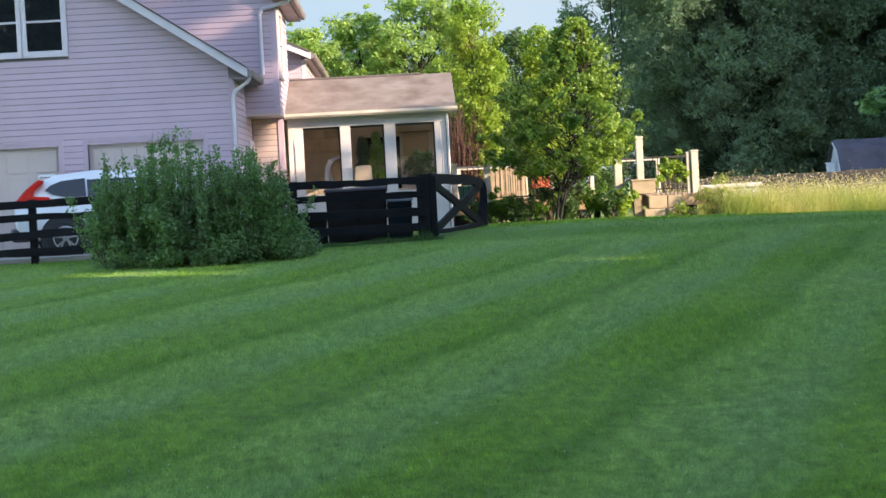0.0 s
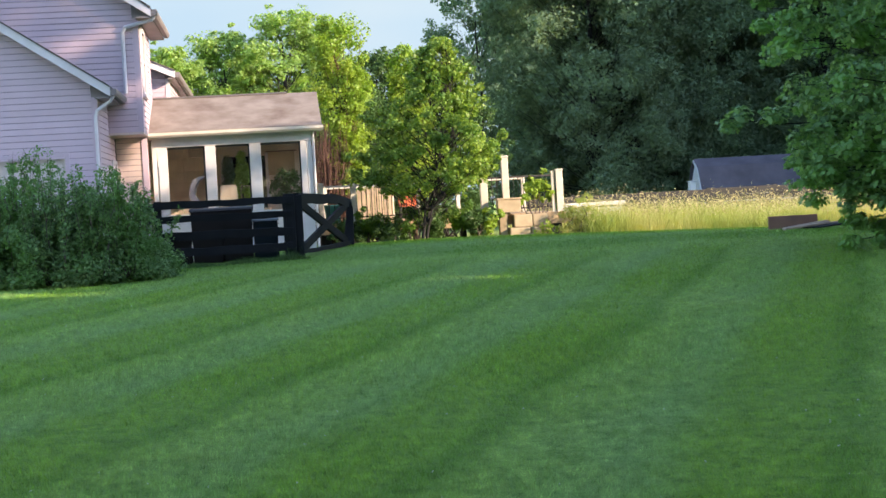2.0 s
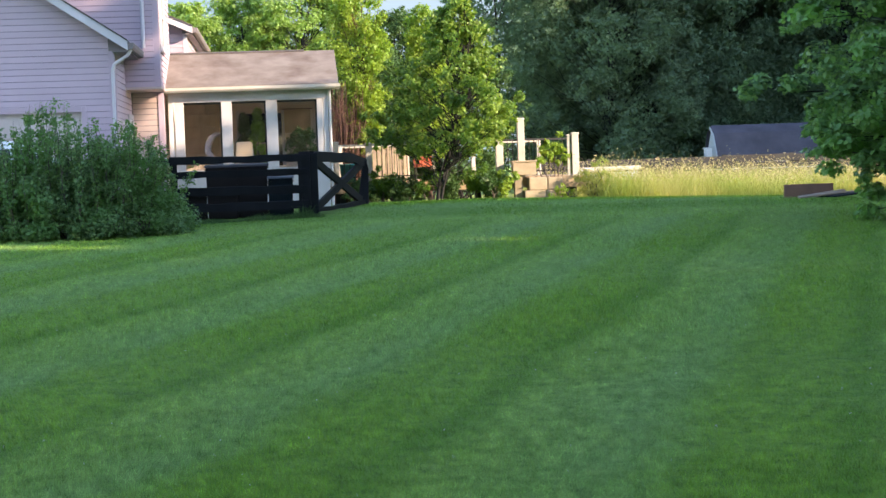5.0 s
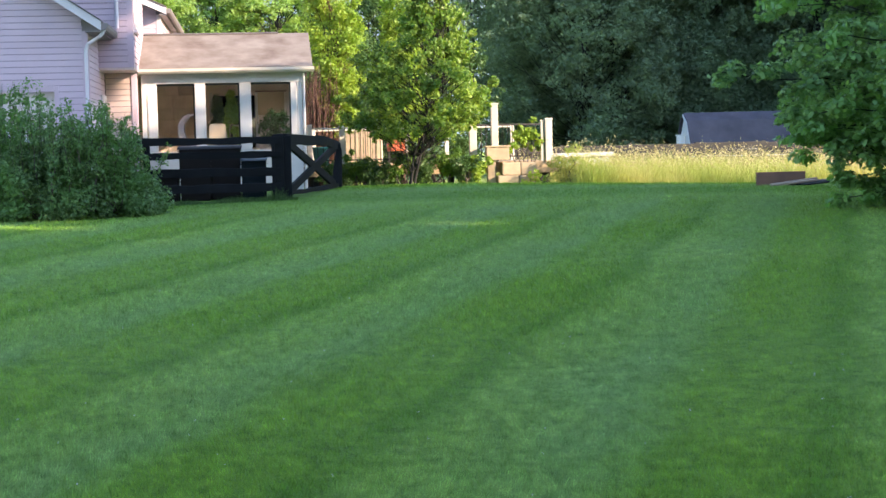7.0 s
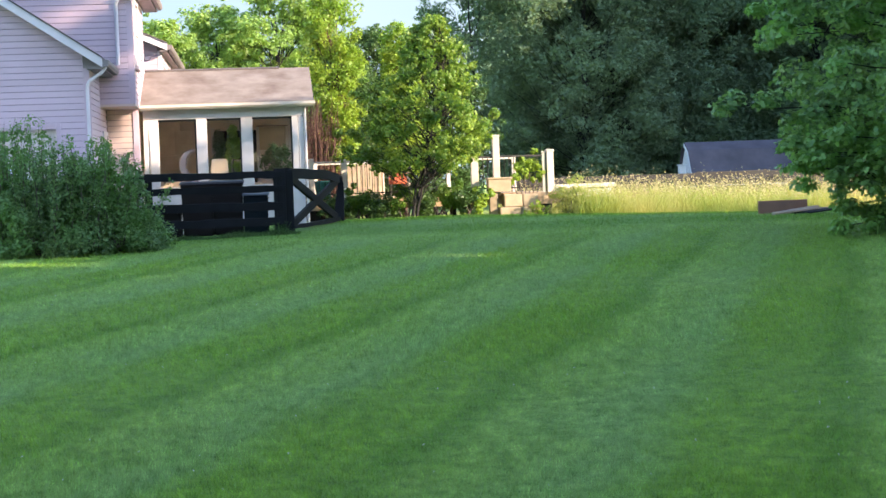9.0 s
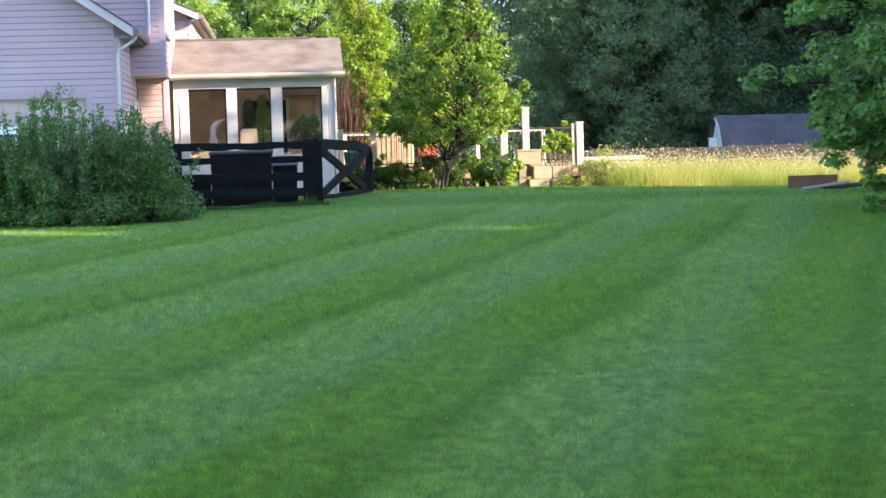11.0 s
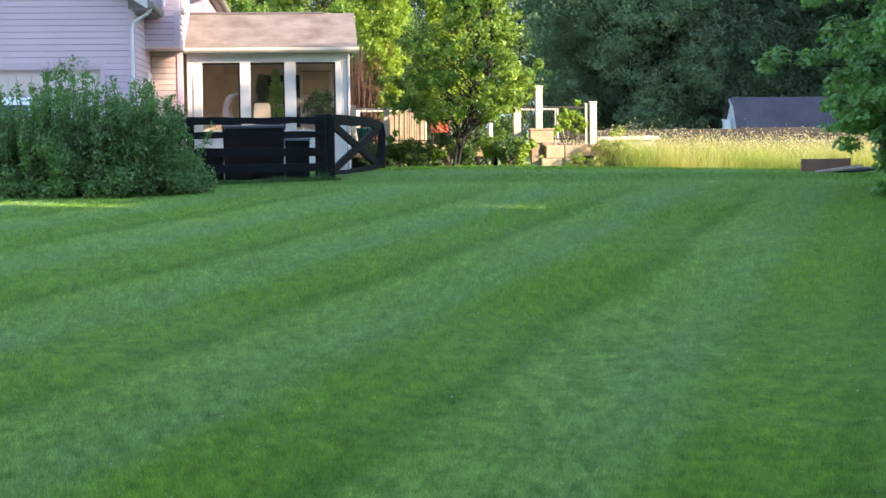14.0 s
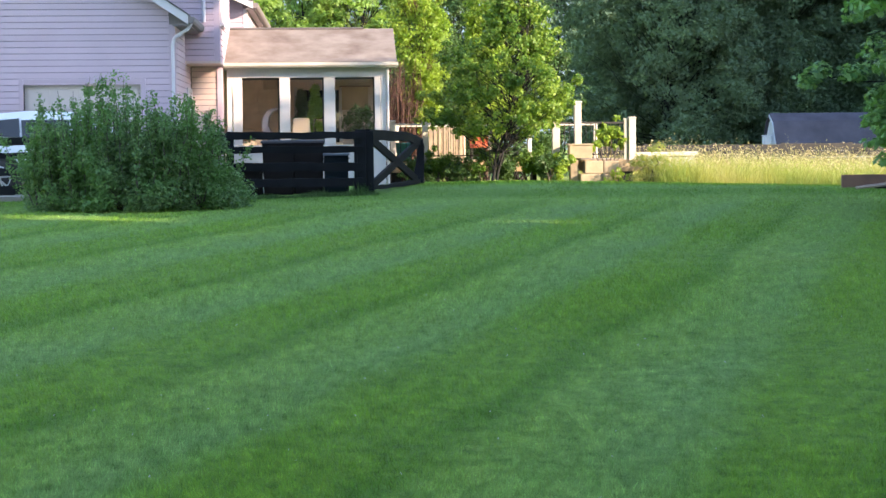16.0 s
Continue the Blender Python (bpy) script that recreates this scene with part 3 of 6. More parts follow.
def siding(wall, facing, plane, z0, z1, left, right, holes=(), finish="siding"):
    """Lapped boards on a wall. facing 'front' (towards -y) or 'side' (towards +x); left and right give the ends at a height."""
    z = z0
    while z < z1 - 0.02:
        top = min(z + COURSE, z1)
        for s, e in clear_spans(left(z), right(z), z, holes):
            s2 = left(top) if s == left(z) else s
            e2 = right(top) if e == right(z) else e
            if e2 - s2 < 0.02:
                continue
            rows = ((s, e, z + 0.008, 0.020), (s, e, z + 0.014, 0.022), (s2, e2, top, 0.010))
            bm = bmesh.new()
            vs = []
            for a, b, h, o in rows:
                for t in (a, b):
                    for off in (0.0, o):
                        vs.append(bm.verts.new((t, plane - off, h) if facing == "front" else (plane + off, t, h)))
            for r in (0, 4):
                for i, j in ((0, 1), (1, 3), (3, 2), (2, 0)):
                    bm.faces.new((vs[r + i], vs[r + j], vs[r + j + 4], vs[r + i + 4]))
            bm.faces.new((vs[0], vs[2], vs[3], vs[1]))
            bm.faces.new((vs[8], vs[9], vs[11], vs[10]))
            part("siding_board", bm, finish, wall)
        z = top


def roof_pair(x_mid, half, eave_z, slope, y0, y1, over, mat_name, thick=0.16, sides=("left", "right")):
    """Gable roof, ridge along y, white rake boards; soffits and gutters coloured as shaded."""
    for side in sides:
        sg = -1 if side == "left" else 1
        xe = x_mid + sg * (half + over)
        ze = eave_z - slope * over
        zr = eave_z + slope * half
        pts = [(xe, ze), (x_mid, zr), (x_mid, zr + thick), (xe, ze + thick)]
        part("roof_slope", prism(pts, "y", y0 + 0.03, y1), mat_name, house)
        # rake board: front edge, just under the shingles
        rake = [(xe, ze - 0.05), (x_mid, zr - 0.05), (x_mid, zr + thick - 0.025), (xe, ze + thick - 0.025)]
        part("rake_board", prism(rake, "y", y0, y0 + 0.028), "white", house)
        part("soffit", prism([(xe, ze - 0.022), (x_mid, zr - 0.022), (x_mid, zr - 0.004), (xe, ze - 0.004)], "y", y0 + 0.031, y0 + 0.31), "eave_shade", house)
        wall_x = x_mid + sg * (half + 0.03)
        part("eave_return", prism([(wall_x - sg * 0.12, ze - 0.03), (xe - sg * 0.01, ze - 0.03), (xe - sg * 0.01, ze - 0.024), (wall_x - sg * 0.12, ze - 0.03 + slope * (over + 0.07))], "y", y0 + 0.315, y0 + 0.34), "eave_shade", house)
        part("soffit", prism([(wall_x, ze - 0.06), (xe - sg * 0.01, ze - 0.06), (xe - sg * 0.01, ze - 0.03), (wall_x, ze - 0.03)], "y", y0 + 0.031, y1), "eave_shade", house)
        drip = [(xe - 0.0, ze + thick - 0.022), (x_mid, zr + thick - 0.022), (x_mid, zr + thick + 0.012), (xe, ze + thick + 0.012)]
        part("roof_edge", prism(drip, "y", y0 - 0.03, y0 + 0.028), "shingle", house)
        # boxed soffit and gutter along the eave
        wall_x = x_mid + sg * half
        a, b = sorted((wall_x, xe))
        part("soffit", box(a, b, y0 + 0.03, y1, ze - 0.07, ze - 0.045), "eave_shade", house)
        g0, g1 = sorted((xe + sg * 0.003, xe + sg * 0.125))
        gut = prism([(g0, ze + 0.10), (g1, ze + 0.10), (g1, ze + 0.02), (g1 - sg * 0.03, ze - 0.03), (g0, ze - 0.03)] if sg > 0 else
                    [(g1, ze + 0.10), (g0, ze + 0.10), (g0, ze + 0.02), (g0 + 0.03, ze - 0.03), (g1, ze - 0.03)], "y", y0 + 0.0, y1 - 0.01)
        part("gutter", gut, "eave_shade", house)


def sash_window(parent_thing, x0, x1, z0, z1, plane, facing="front"):
    """Double-hung window: casing, two sashes, panes, sill."""
    def bx(a0, a1, d0, d1, h0, h1, bevel=0.004):
        return box(a0, a1, plane - d1, plane - d0, h0, h1, bevel) if facing == "front" else box(plane + d0, plane + d1, a0, a1, h0, h1, bevel)
    win = part("window", bx(x0 - 0.09, x1 + 0.09, 0.003, 0.02, z0 - 0.09, z1 + 0.09), "white", parent_thing)
    for name, args in (("casing", (x0 - 0.09, x0 + 0.02, z0 - 0.09, z1 + 0.09)), ("casing", (x1 - 0.02, x1 + 0.09, z0 - 0.09, z1 + 0.09)),
                       ("casing", (x0 + 0.02, x1 - 0.02, z1 - 0.02, z1 + 0.09))):
        part(name, bx(args[0], args[1], 0.022, 0.062, args[2], args[3]), "white", win)
    part("sill", bx(x0 - 0.1, x1 + 0.1, 0.022, 0.085, z0 - 0.10, z0 - 0.03), "white", win)
    zm = (z0 + z1) / 2 + 0.01
    part("meeting_rail", bx(x0 + 0.02, x1 - 0.02, 0.024, 0.05, zm - 0.022, zm + 0.022), "white", win)
    part("lower_rail", bx(x0 + 0.02, x1 - 0.02, 0.024, 0.046, z0 - 0.03, z0 + 0.03), "white", win)
    part("pane", bx(x0 + 0.02, x1 - 0.02, 0.026, 0.032, zm + 0.022, z1 - 0.02, 0), "pane", win)
    part("pane", bx(x0 + 0.02, x1 - 0.02, 0.025, 0.030, z0 + 0.03, zm - 0.022, 0), "pane", win)
    return win


def build_garage():
    xl, xr, y0, y1 = -11.8, -3.3, 35.0, 39.6
    xm, half, ez, sl = (xl + xr) / 2, (xr - xl) / 2, 4.28, 0.667
    apex = ez + sl * half
    doors = [(-6.35, -3.98, 0.6, 2.86), (-9.31, -6.94, 0.6, 2.86)]
    wins = [(-7.47, -6.72, 4.76, 6.0), (-8.38, -7.63, 4.76, 6.0)]
    # front wall in pieces round the doors
    front = part("wall", prism([(xl, 2.86), (xr, 2.86), (xr, ez), (xm, apex), (xl, ez)], "y", y0, y0 + 0.15), "sheathing", house)
    for a, b in ((xl, -9.31), (-6.94, -6.35), (-3.98, xr)):
        part("wall_pier", box(a, b, y0, y0 + 0.15, 0.55, 2.857), "sheathing", front)
    side = part("wall", box(xr - 0.15, xr - 0.0, y0 + 0.152, y1, 0.55, ez), "sheathing", house)
    part("wall", box(xl, xl + 0.15, y0 + 0.152, y1, 0.55, ez), "sheathing", house)
    part("wall", box(xl, xr - 0.155, y1 + 0.002, y1 + 0.15, 0.55, ez + 1.2), "sheathing", house)
    holes = doors + [(wins[1][0] - 0.09, wins[0][1] + 0.09, 4.66, 6.1)]
    siding(front, "front", y0, 0.66, apex - 0.1, lambda z: max(xl, xm - half + max(0, (z - ez) / sl)) + 0.001, lambda z: min(xr - 0.1, xm + half - max(0, (z - ez) / sl)) - 0.001, holes)
    siding(side, "side", xr, 0.66, ez - 0.1, lambda z: y0 + 0.1, lambda z: y1, [(37.55, 38.65, 0.5, 2.85)])
    part("corner_board", prism([(xr - 0.1, y0 - 0.026), (xr + 0.026, y0 - 0.026), (xr + 0.026, y0 + 0.1), (xr + 0.001, y0 + 0.1), (xr + 0.001, y0 - 0.001), (xr - 0.1, y0 - 0.001)], "z", 0.6, ez - 0.15), "siding", house)
    for x0, x1, z0, z1 in wins:
        sash_window(house, x0, x1, z0, z1, y0)
    for x0, x1, z0, z1 in doors:
        door = part("garage_door", box(x0, x1, y0 + 0.10, y0 + 0.13, 0.655, 2.858), "door_panel", house, "cream panelled overhead garage door, closed")
        for k in range(4):
            for j in range(4):
                w = (x1 - x0) / 4
                part("door_panel", box(x0 + j * w + 0.08, x0 + (j + 1) * w - 0.08, y0 + 0.085, y0 + 0.098, 0.70 + k * 0.54, 1.12 + k * 0.54, 0.012), "door_panel", door)
        for a, b in ((x0 - 0.09, x0 + 0.0), (x1 - 0.0, x1 + 0.09)):
            part("casing", box(a, b, y0 - 0.03, y0 + 0.1, 0.655, 2.95, 0.006), "siding", house)
        part("door_head", box(x0 - 0.0, x1 + 0.0, y0 - 0.03, y0 + 0.1, 2.862, 2.95, 0.006), "siding", house)
    # side entry door
    door = part("side_door", box(xr + 0.002, xr + 0.03, 37.65, 38.55, 0.7, 2.75), "white", house, "white side entry door")
    part("casing", box(xr + 0.002, xr + 0.05, 37.55, 37.648, 0.7, 2.85, 0.004), "white", door)
    part("casing", box(xr + 0.002, xr + 0.05, 38.552, 38.65, 0.7, 2.85, 0.004), "white", door)
    part("casing", box(xr + 0.002, xr + 0.05, 37.65, 38.55, 2.752, 2.85, 0.004), "white", door)
    part("door_handle", tube((xr + 0.03, 37.75, 1.65), (xr + 0.09, 37.75, 1.65), 0.025), "black_metal", door)
    roof_pair(xm, half, ez, sl, y0 - 0.35, y1 + 0.1, 0.32, "shingle")
    # downspout at the corner
    ze = ez - sl * 0.32
    pts = [(xr + 0.38, y0 - 0.24, ze - 0.03), (xr + 0.30, y0 - 0.22, ze - 0.14), (xr + 0.02, y0 - 0.07, ze - 0.30), (xr - 0.02, y0 - 0.065, ze - 0.42), (xr - 0.02, y0 - 0.065, 0.75)]
    bm = None
    for a, b in zip(pts, pts[1:]):
        bm = tube(a, b, 0.036, sides=8, bm=bm)
    part("downspout", bm, "white", house)


def build_main_house():
    xl, xr, y0, y1 = -11.0, -2.55, 37.3, 40.9
    xm, half, ez, sl = -6.8, 4.25, 6.12, 0.667
    apex = ez + sl * half
    z0 = 3.41
    front = part("wall", prism([(xl, z0), (xr, z0), (xr, ez), (xm, apex), (xl, ez)], "y", y0, y0 + 0.15), "sheathing", house)
    siding(front, "front", y0, z0 - 0.012, apex - 0.1, lambda z: max(-7.5, xm - half + max(0, (z - ez) / sl)) + 0.001, lambda z: min(xr - 0.1, xm + half - max(0, (z - ez) / sl)) - 0.001)
    side = part("wall", box(xr - 0.15, xr, y0 + 0.152, y1, z0, ez), "sheathing", house)
    siding(side, "side", xr, z0 - 0.012, ez - 0.1, lambda z: y0 + 0.1, lambda z: y1, [(37.75, 38.85, 4.2, 5.75)])
    sash_window(house, 37.85, 38.75, 4.3, 5.65, xr, "side")
    part("corner_board", prism([(xr - 0.1, y0 - 0.026), (xr + 0.026, y0 - 0.026), (xr + 0.026, y0 + 0.1), (xr + 0.001, y0 + 0.1), (xr + 0.001, y0 - 0.001), (xr - 0.1, y0 - 0.001)], "z", z0, ez - 0.2), "siding", house)
    part("overhang_floor", box(-3.29, xr + 0.02, y0 - 0.02, y1, z0 - 0.05, z0 - 0.003), "peach_siding", house)
    # storey below the overhang
    low = part("wall", box(-3.298, -2.68, 38.7, 38.85, 0.55, z0 - 0.055), "sheathing", house)
    siding(low, "front", 38.7, 0.7, z0 - 0.06, lambda z: -3.27, lambda z: -2.70, finish="peach_siding")
    part("wall", box(-2.83, -2.68, 38.852, 45.9, 0.55, z0 - 0.055), "tan_wall", house)
    part("wall", box(-2.83, -2.68, y1 + 0.002, 45.9, z0 - 0.05, 4.2), "siding", house)
    part("corner_board", box(-2.70, -2.57, 38.66, 38.84, 0.6, z0 - 0.055, 0.006), "siding", house)
    roof_pair(xm, half, ez, sl, y0 - 0.42, 41.7, 0.34, "shingle")
    part("wall", box(-11.0, xr - 0.153, y1 - 0.15, y1, 0.55, ez + 0.9), "sheathing", house)
    ze = ez - sl * 0.34
    pts = [(xr + 0.40, y0 - 0.3, ze - 0.03), (xr + 0.36, y0 - 0.28, ze - 0.10), (-2.80, y0 - 0.09, ze - 0.22), (-2.86, y0 - 0.07, ze - 0.32), (-2.86, y0 - 0.07, 4.25)]
    bm = None
    for a, b in zip(pts, pts[1:]):
        bm = tube(a, b, 0.042, sides=8, bm=bm)
    part("downspout", bm, "white", house)
    # rear wing
    wx, wy, we = -2.40, 46.0, 5.30
    wing = part("wall", prism([(-9.0, 0.5), (wx, 0.5), (wx, we), (-5.8, we + 0.45 * 3.4), (-9.0, we)], "y", wy, wy + 0.15), "siding", house)
    siding(wing, "front", wy, 3.6, 6.6, lambda z: -4.0, lambda z: min(wx - 0.08, wx - max(0, (z - we) / 0.45) - 0.01))
    wing_side = part("wall", box(wx - 0.15, wx, wy + 0.152, 54.0, 0.5, we), "sheathing", house)
    siding(wing_side, "side", wx, 3.6, we - 0.05, lambda z: wy + 0.1, lambda z: 54.0)
    part("corner_board", box(wx - 0.08, wx + 0.03, wy - 0.03, wy + 0.1, 0.6, we - 0.06, 0.004), "white", house)
    roof_pair(-5.8, 3.4, we + 0.06, 0.45, wy - 0.40, 54.3, 0.20, "shingle", sides=("right",))
    pts = [(wx + 0.27, 53.9, we - 0.05), (wx + 0.26, 53.9, we - 0.16), (wx + 0.06, 53.95, we - 0.30), (wx + 0.05, 53.95, 0.7)]
    bm = None
    for a, b in zip(pts, pts[1:]):
        bm = tube(a, b, 0.05, bm=bm)
    part("downspout", bm, "white", house)


def build_porch():
    x0, x1, y0, y1 = -2.50, 1.11, 39.0, 43.0
    floor = 1.15
    part("porch_floor", box(x0, x1, y0, y1, 0.5, floor), "stone", house)
    # knee wall, posts, header
    part("knee_wall", box(x0 + 0.02, x1 - 0.0, y0 - 0.02, y0 + 0.08, 0.56, 1.52, 0.006), "porch_white", house)
    part("knee_cap", box(x0 + 0.0, x1 + 0.03, y0 - 0.05, y0 + 0.11, 1.523, 1.57, 0.008), "porch_white", house)
    part("knee_wall", box(x1 - 0.1, x1, y0 + 0.085, y1, 0.56, 1.2, 0.006), "porch_white", house)
    part("header", box(x0, x1 + 0.02, y0 - 0.04, y0 + 0.12, 3.11, 3.36, 0.008), "porch_white", house)
    part("header", box(x1 - 0.12, x1 + 0.02, y0 + 0.122, y1, 3.11, 3.36, 0.008), "porch_white", house)
    for a, b in ((x0, -2.40), (-2.36, -2.16), (-1.31, -1.07), (-0.30, -0.04), (0.86, 0.99), (1.005, 1.12)):
        part("porch_post", box(a, b, y0 - 0.03, y0 + 0.1, 1.573, 3.107, 0.012), "porch_white", house)
    for yy in (40.4, 41.7, 42.88):
        part("porch_post", box(x1 - 0.11, x1, yy, yy + 0.11, 1.2, 3.107, 0.012), "porch_white", house)
    for a, b in ((-2.16, -1.31), (-1.07, -0.30), (-0.04, 0.86)):
        scr = part("porch_screen", box(a, b, y0 + 0.03, y0 + 0.036, 1.575, 3.105), "screen", house, "dark insect screen")
        # black strips stand for the dark depth inside the opening
        part("screen_frame", box(a, b, y0 + 0.015, y0 + 0.05, 3.06, 3.106), "black_metal", scr)
        part("screen_frame", box(b - 0.035, b, y0 + 0.015, y0 + 0.05, 1.58, 3.058), "black_metal", scr)
    # back wall with a dark window, ceiling
    part("wall", box(x0, x1 - 0.13, y1 + 0.002, y1 + 0.12, floor, 3.36), "tan_wall", house)
    part("pane", box(-1.0, 0.05, y1 - 0.03, y1 - 0.002, 1.5, 2.95), "pane", house)
    part("casing", box(-1.08, -1.002, y1 - 0.05, y1 - 0.001, 1.42, 3.03, 0.005), "porch_white", house)
    part("casing", box(0.052, 0.13, y1 - 0.05, y1 - 0.001, 1.42, 3.03, 0.005), "porch_white", house)
    part("porch_ceiling", box(x0, x1, y0 + 0.12, y1, 3.363, 3.39), "tan_wall", house)
    # roof: front and back slopes, fascia, gutter, ridge vent
    xa, xb, ye, ze, yr, zr = -2.545, 1.37, 38.72, 3.40, 41.0, 4.30
    slope = prism([(ye, ze), (yr, zr), (yr, zr + 0.05), (ye, ze + 0.05)], "x", xa, xb)
    part("roof_slope", slope, "porch_roof", house, "weathered tan roofing with rusty stains")
    part("roof_slope", prism([(yr + 0.002, zr), (43.3, ze), (43.3, ze + 0.05), (yr + 0.002, zr + 0.05)], "x", xa, xb), "porch_roof", house)
    part("ridge_vent", prism([(yr - 0.07, zr + 0.03), (yr, zr + 0.058), (yr + 0.07, zr + 0.03), (yr + 0.07, zr + 0.06), (yr, zr + 0.085), (yr - 0.07, zr + 0.06)], "x", xa, 0.65), "shingle", house)
    part("fascia", box(xa, xb, ye + 0.002, ye + 0.03, ze - 0.10, ze - 0.004, 0.004), "cream", house)
    part("porch_soffit", box(xa, xb, ye + 0.032, y0 - 0.05, ze - 0.05, ze - 0.03), "porch_white", house)
    part("gutter", prism([(ye, ze + 0.03), (ye - 0.10, ze + 0.03), (ye - 0.10, ze - 0.03), (ye - 0.06, ze - 0.075), (ye, ze - 0.075)], "x", xa, xb + 0.03), "cream", house)
    gable = part("gable", prism([(y0, ze - 0.01), (y1, ze - 0.01), (yr, zr - 0.03)], "x", x1 - 0.1, x1), "cream", house)
    part("rake_board", prism([(ye, ze - 0.09), (yr, zr - 0.09), (yr, zr - 0.003), (ye, ze - 0.003)], "x", xb - 0.035, xb - 0.003), "cream", house)
    part("downspout", tube((1.16, 38.93, 3.3), (1.16, 38.93, 0.6), 0.032), "porch_white", house)


build_garage()
build_main_house()
build_porch()


# ---- porch furniture ----
def wicker_chair(x, y, turn):
    ob = thing("wicker_chair", (x, y, 1.15), "pale wicker armchair on the porch floor", "chair", "porch chairs")
    m = pose(x, y, 1.15, 0, 0, turn)

    def place(bm):
        bmesh.ops.transform(bm, matrix=m, verts=bm.verts[:])
        return bm
    part("seat", place(box(-0.28, 0.28, -0.28, 0.26, 0.36, 0.46, 0.03)), "wicker", ob)
    # hooped back
    bm = None
    pts = [(-0.30, 0.22, 0.42)] + [(0.30 * -math.cos(a), 0.30, 0.75 + 0.32 * math.sin(a)) for a in np.linspace(0, math.pi, 9)] + [(0.30, 0.22, 0.42)]
    for a, b in zip(pts, pts[1:]):
        bm = tube(a, b, 0.05, sides=8, bm=bm)
    part("back_frame", place(bm), "wicker", ob)
    bm = None
    for k in range(6):
        xx = -0.22 + k * 0.088
        bm = tube((xx, 0.25, 0.44), (xx, 0.30, 0.75 + 0.32 * math.sqrt(max(0, 1 - (xx / 0.3) ** 2))), 0.022, sides=6, bm=bm)
    part("backrest", place(bm), "wicker", ob)
    for sx in (-0.3, 0.3):
        bm = tube((sx, 0.24, 0.62), (sx, -0.26, 0.62), 0.045)
        part("armrest", place(bm), "wicker", ob)
        for sy in (-0.24, 0.22):
            part("leg", place(tube((sx * 0.92, sy, 0.0), (sx * 0.92, sy, 0.62), 0.026)), "wicker", ob)


wicker_chair(-0.62, 40.9, 165)


def padded_chair(x, y, turn):
    ob = thing("padded_chair", (x, y, 1.15), "tan upholstered high-back chair on the porch floor", "chair", "porch chairs")
    m = pose(x, y, 1.15, 0, 0, turn)

    def place(bm):
        bmesh.ops.transform(bm, matrix=m, verts=bm.verts[:])
        return bm
    part("seat", place(box(-0.24, 0.24, -0.24, 0.24, 0.38, 0.48, 0.035)), "tan_cloth", ob)
    part("backrest", place(prism([(-0.23, 0.44), (0.23, 0.44), (0.19, 1.00), (0.15, 1.04), (-0.15, 1.04), (-0.19, 1.00)], "y", 0.19, 0.26, 0.02)), "tan_cloth", ob)
    for sx in (-0.2, 0.2):
        for sy in (-0.2, 0.21):
            part("leg", place(box(sx - 0.022, sx + 0.022, sy - 0.022, sy + 0.022, 0.0, 0.378, 0.004)), "red_brown", ob)


padded_chair(-0.86, 39.42, 188)
padded_chair(-0.20, 41.3, 130)


def shell_chair():
    """A white moulded shell on a sled base, seen from its side."""
    x, y = -1.70, 40.05
    ob = thing("shell_chair", (x, y, 1.15), "white curved shell lounge chair on the porch", "chair", "porch chairs")
    curve = [(0.22, 1.30), (0.06, 1.22), (-0.04, 1.05), (-0.06, 0.84), (0.02, 0.66), (0.18, 0.54), (0.42, 0.48), (0.50, 0.52)]
    inner = [(a + 0.15, b + (0.08 if b < 0.8 else -0.02 if b > 1.15 else 0.02)) for a, b in curve[::-1]]
    part("shell", prism([(x + a, 1.15 + b) for a, b in curve + inner], "y", y - 0.26, y + 0.26, 0.012), "white", ob)
    for yy in (y - 0.2, y + 0.2):
        part("runner", tube((x, yy, 1.17), (x + 0.5, yy, 1.17), 0.016), "white", ob)
        part("leg", tube((x + 0.06, yy, 1.17), (x + 0.16, yy, 1.62), 0.016), "white", ob)
        part("leg", tube((x + 0.46, yy, 1.17), (x + 0.40, yy, 1.60), 0.016), "white", ob)


shell_chair()


def side_table():
    ob = thing("side_table", (-1.22, 40.3, 1.15), "small white table with a tall white jug on the porch", "table")
    part("tabletop", box(-1.40, -1.02, 40.12, 40.5, 1.60, 1.63, 0.008), "white", ob)
    for x in (-1.37, -1.05):
        for y in (40.15, 40.47):
            part("leg", box(x - 0.015, x + 0.015, y - 0.015, y + 0.015, 1.15, 1.598), "white", ob)
    jug = thing("jug", (-1.28, 40.3, 1.632), "tall white jug standing on the porch table", "jug")
    part("body", disc_ring((-1.28, 40.3, 1.632), (0, 0, 1), [(0.0, 0.0), (0.05, 0.0), (0.065, 0.08), (0.06, 0.2), (0.035, 0.30), (0.045, 0.36), (0.035, 0.36), (0.0, 0.30)], 18), "white", jug, smooth=True)


side_table()


def stone_breast():
    """Made-up pale stone facing, block by block, on the porch's patchy tan back wall."""
    ob = part("stone_facing", box(-2.44, -1.22, 42.93, 42.998, 1.15, 3.30), "facing_stone", house)
    rng = random.Random(15)
    z = 1.16
    while z < 3.2:
        h = rng.uniform(0.16, 0.42)
        x = -2.44
        while x < -1.26:
            w = min(rng.uniform(0.25, 0.75), -1.22 - x)
            part("stone", box(x + 0.008, x + w - 0.004, 42.93 - rng.uniform(0.02, 0.07), 42.929, z, min(3.3, z + h - 0.006), 0.012), "facing_stone", ob)
            x += w
        z += h


stone_breast()


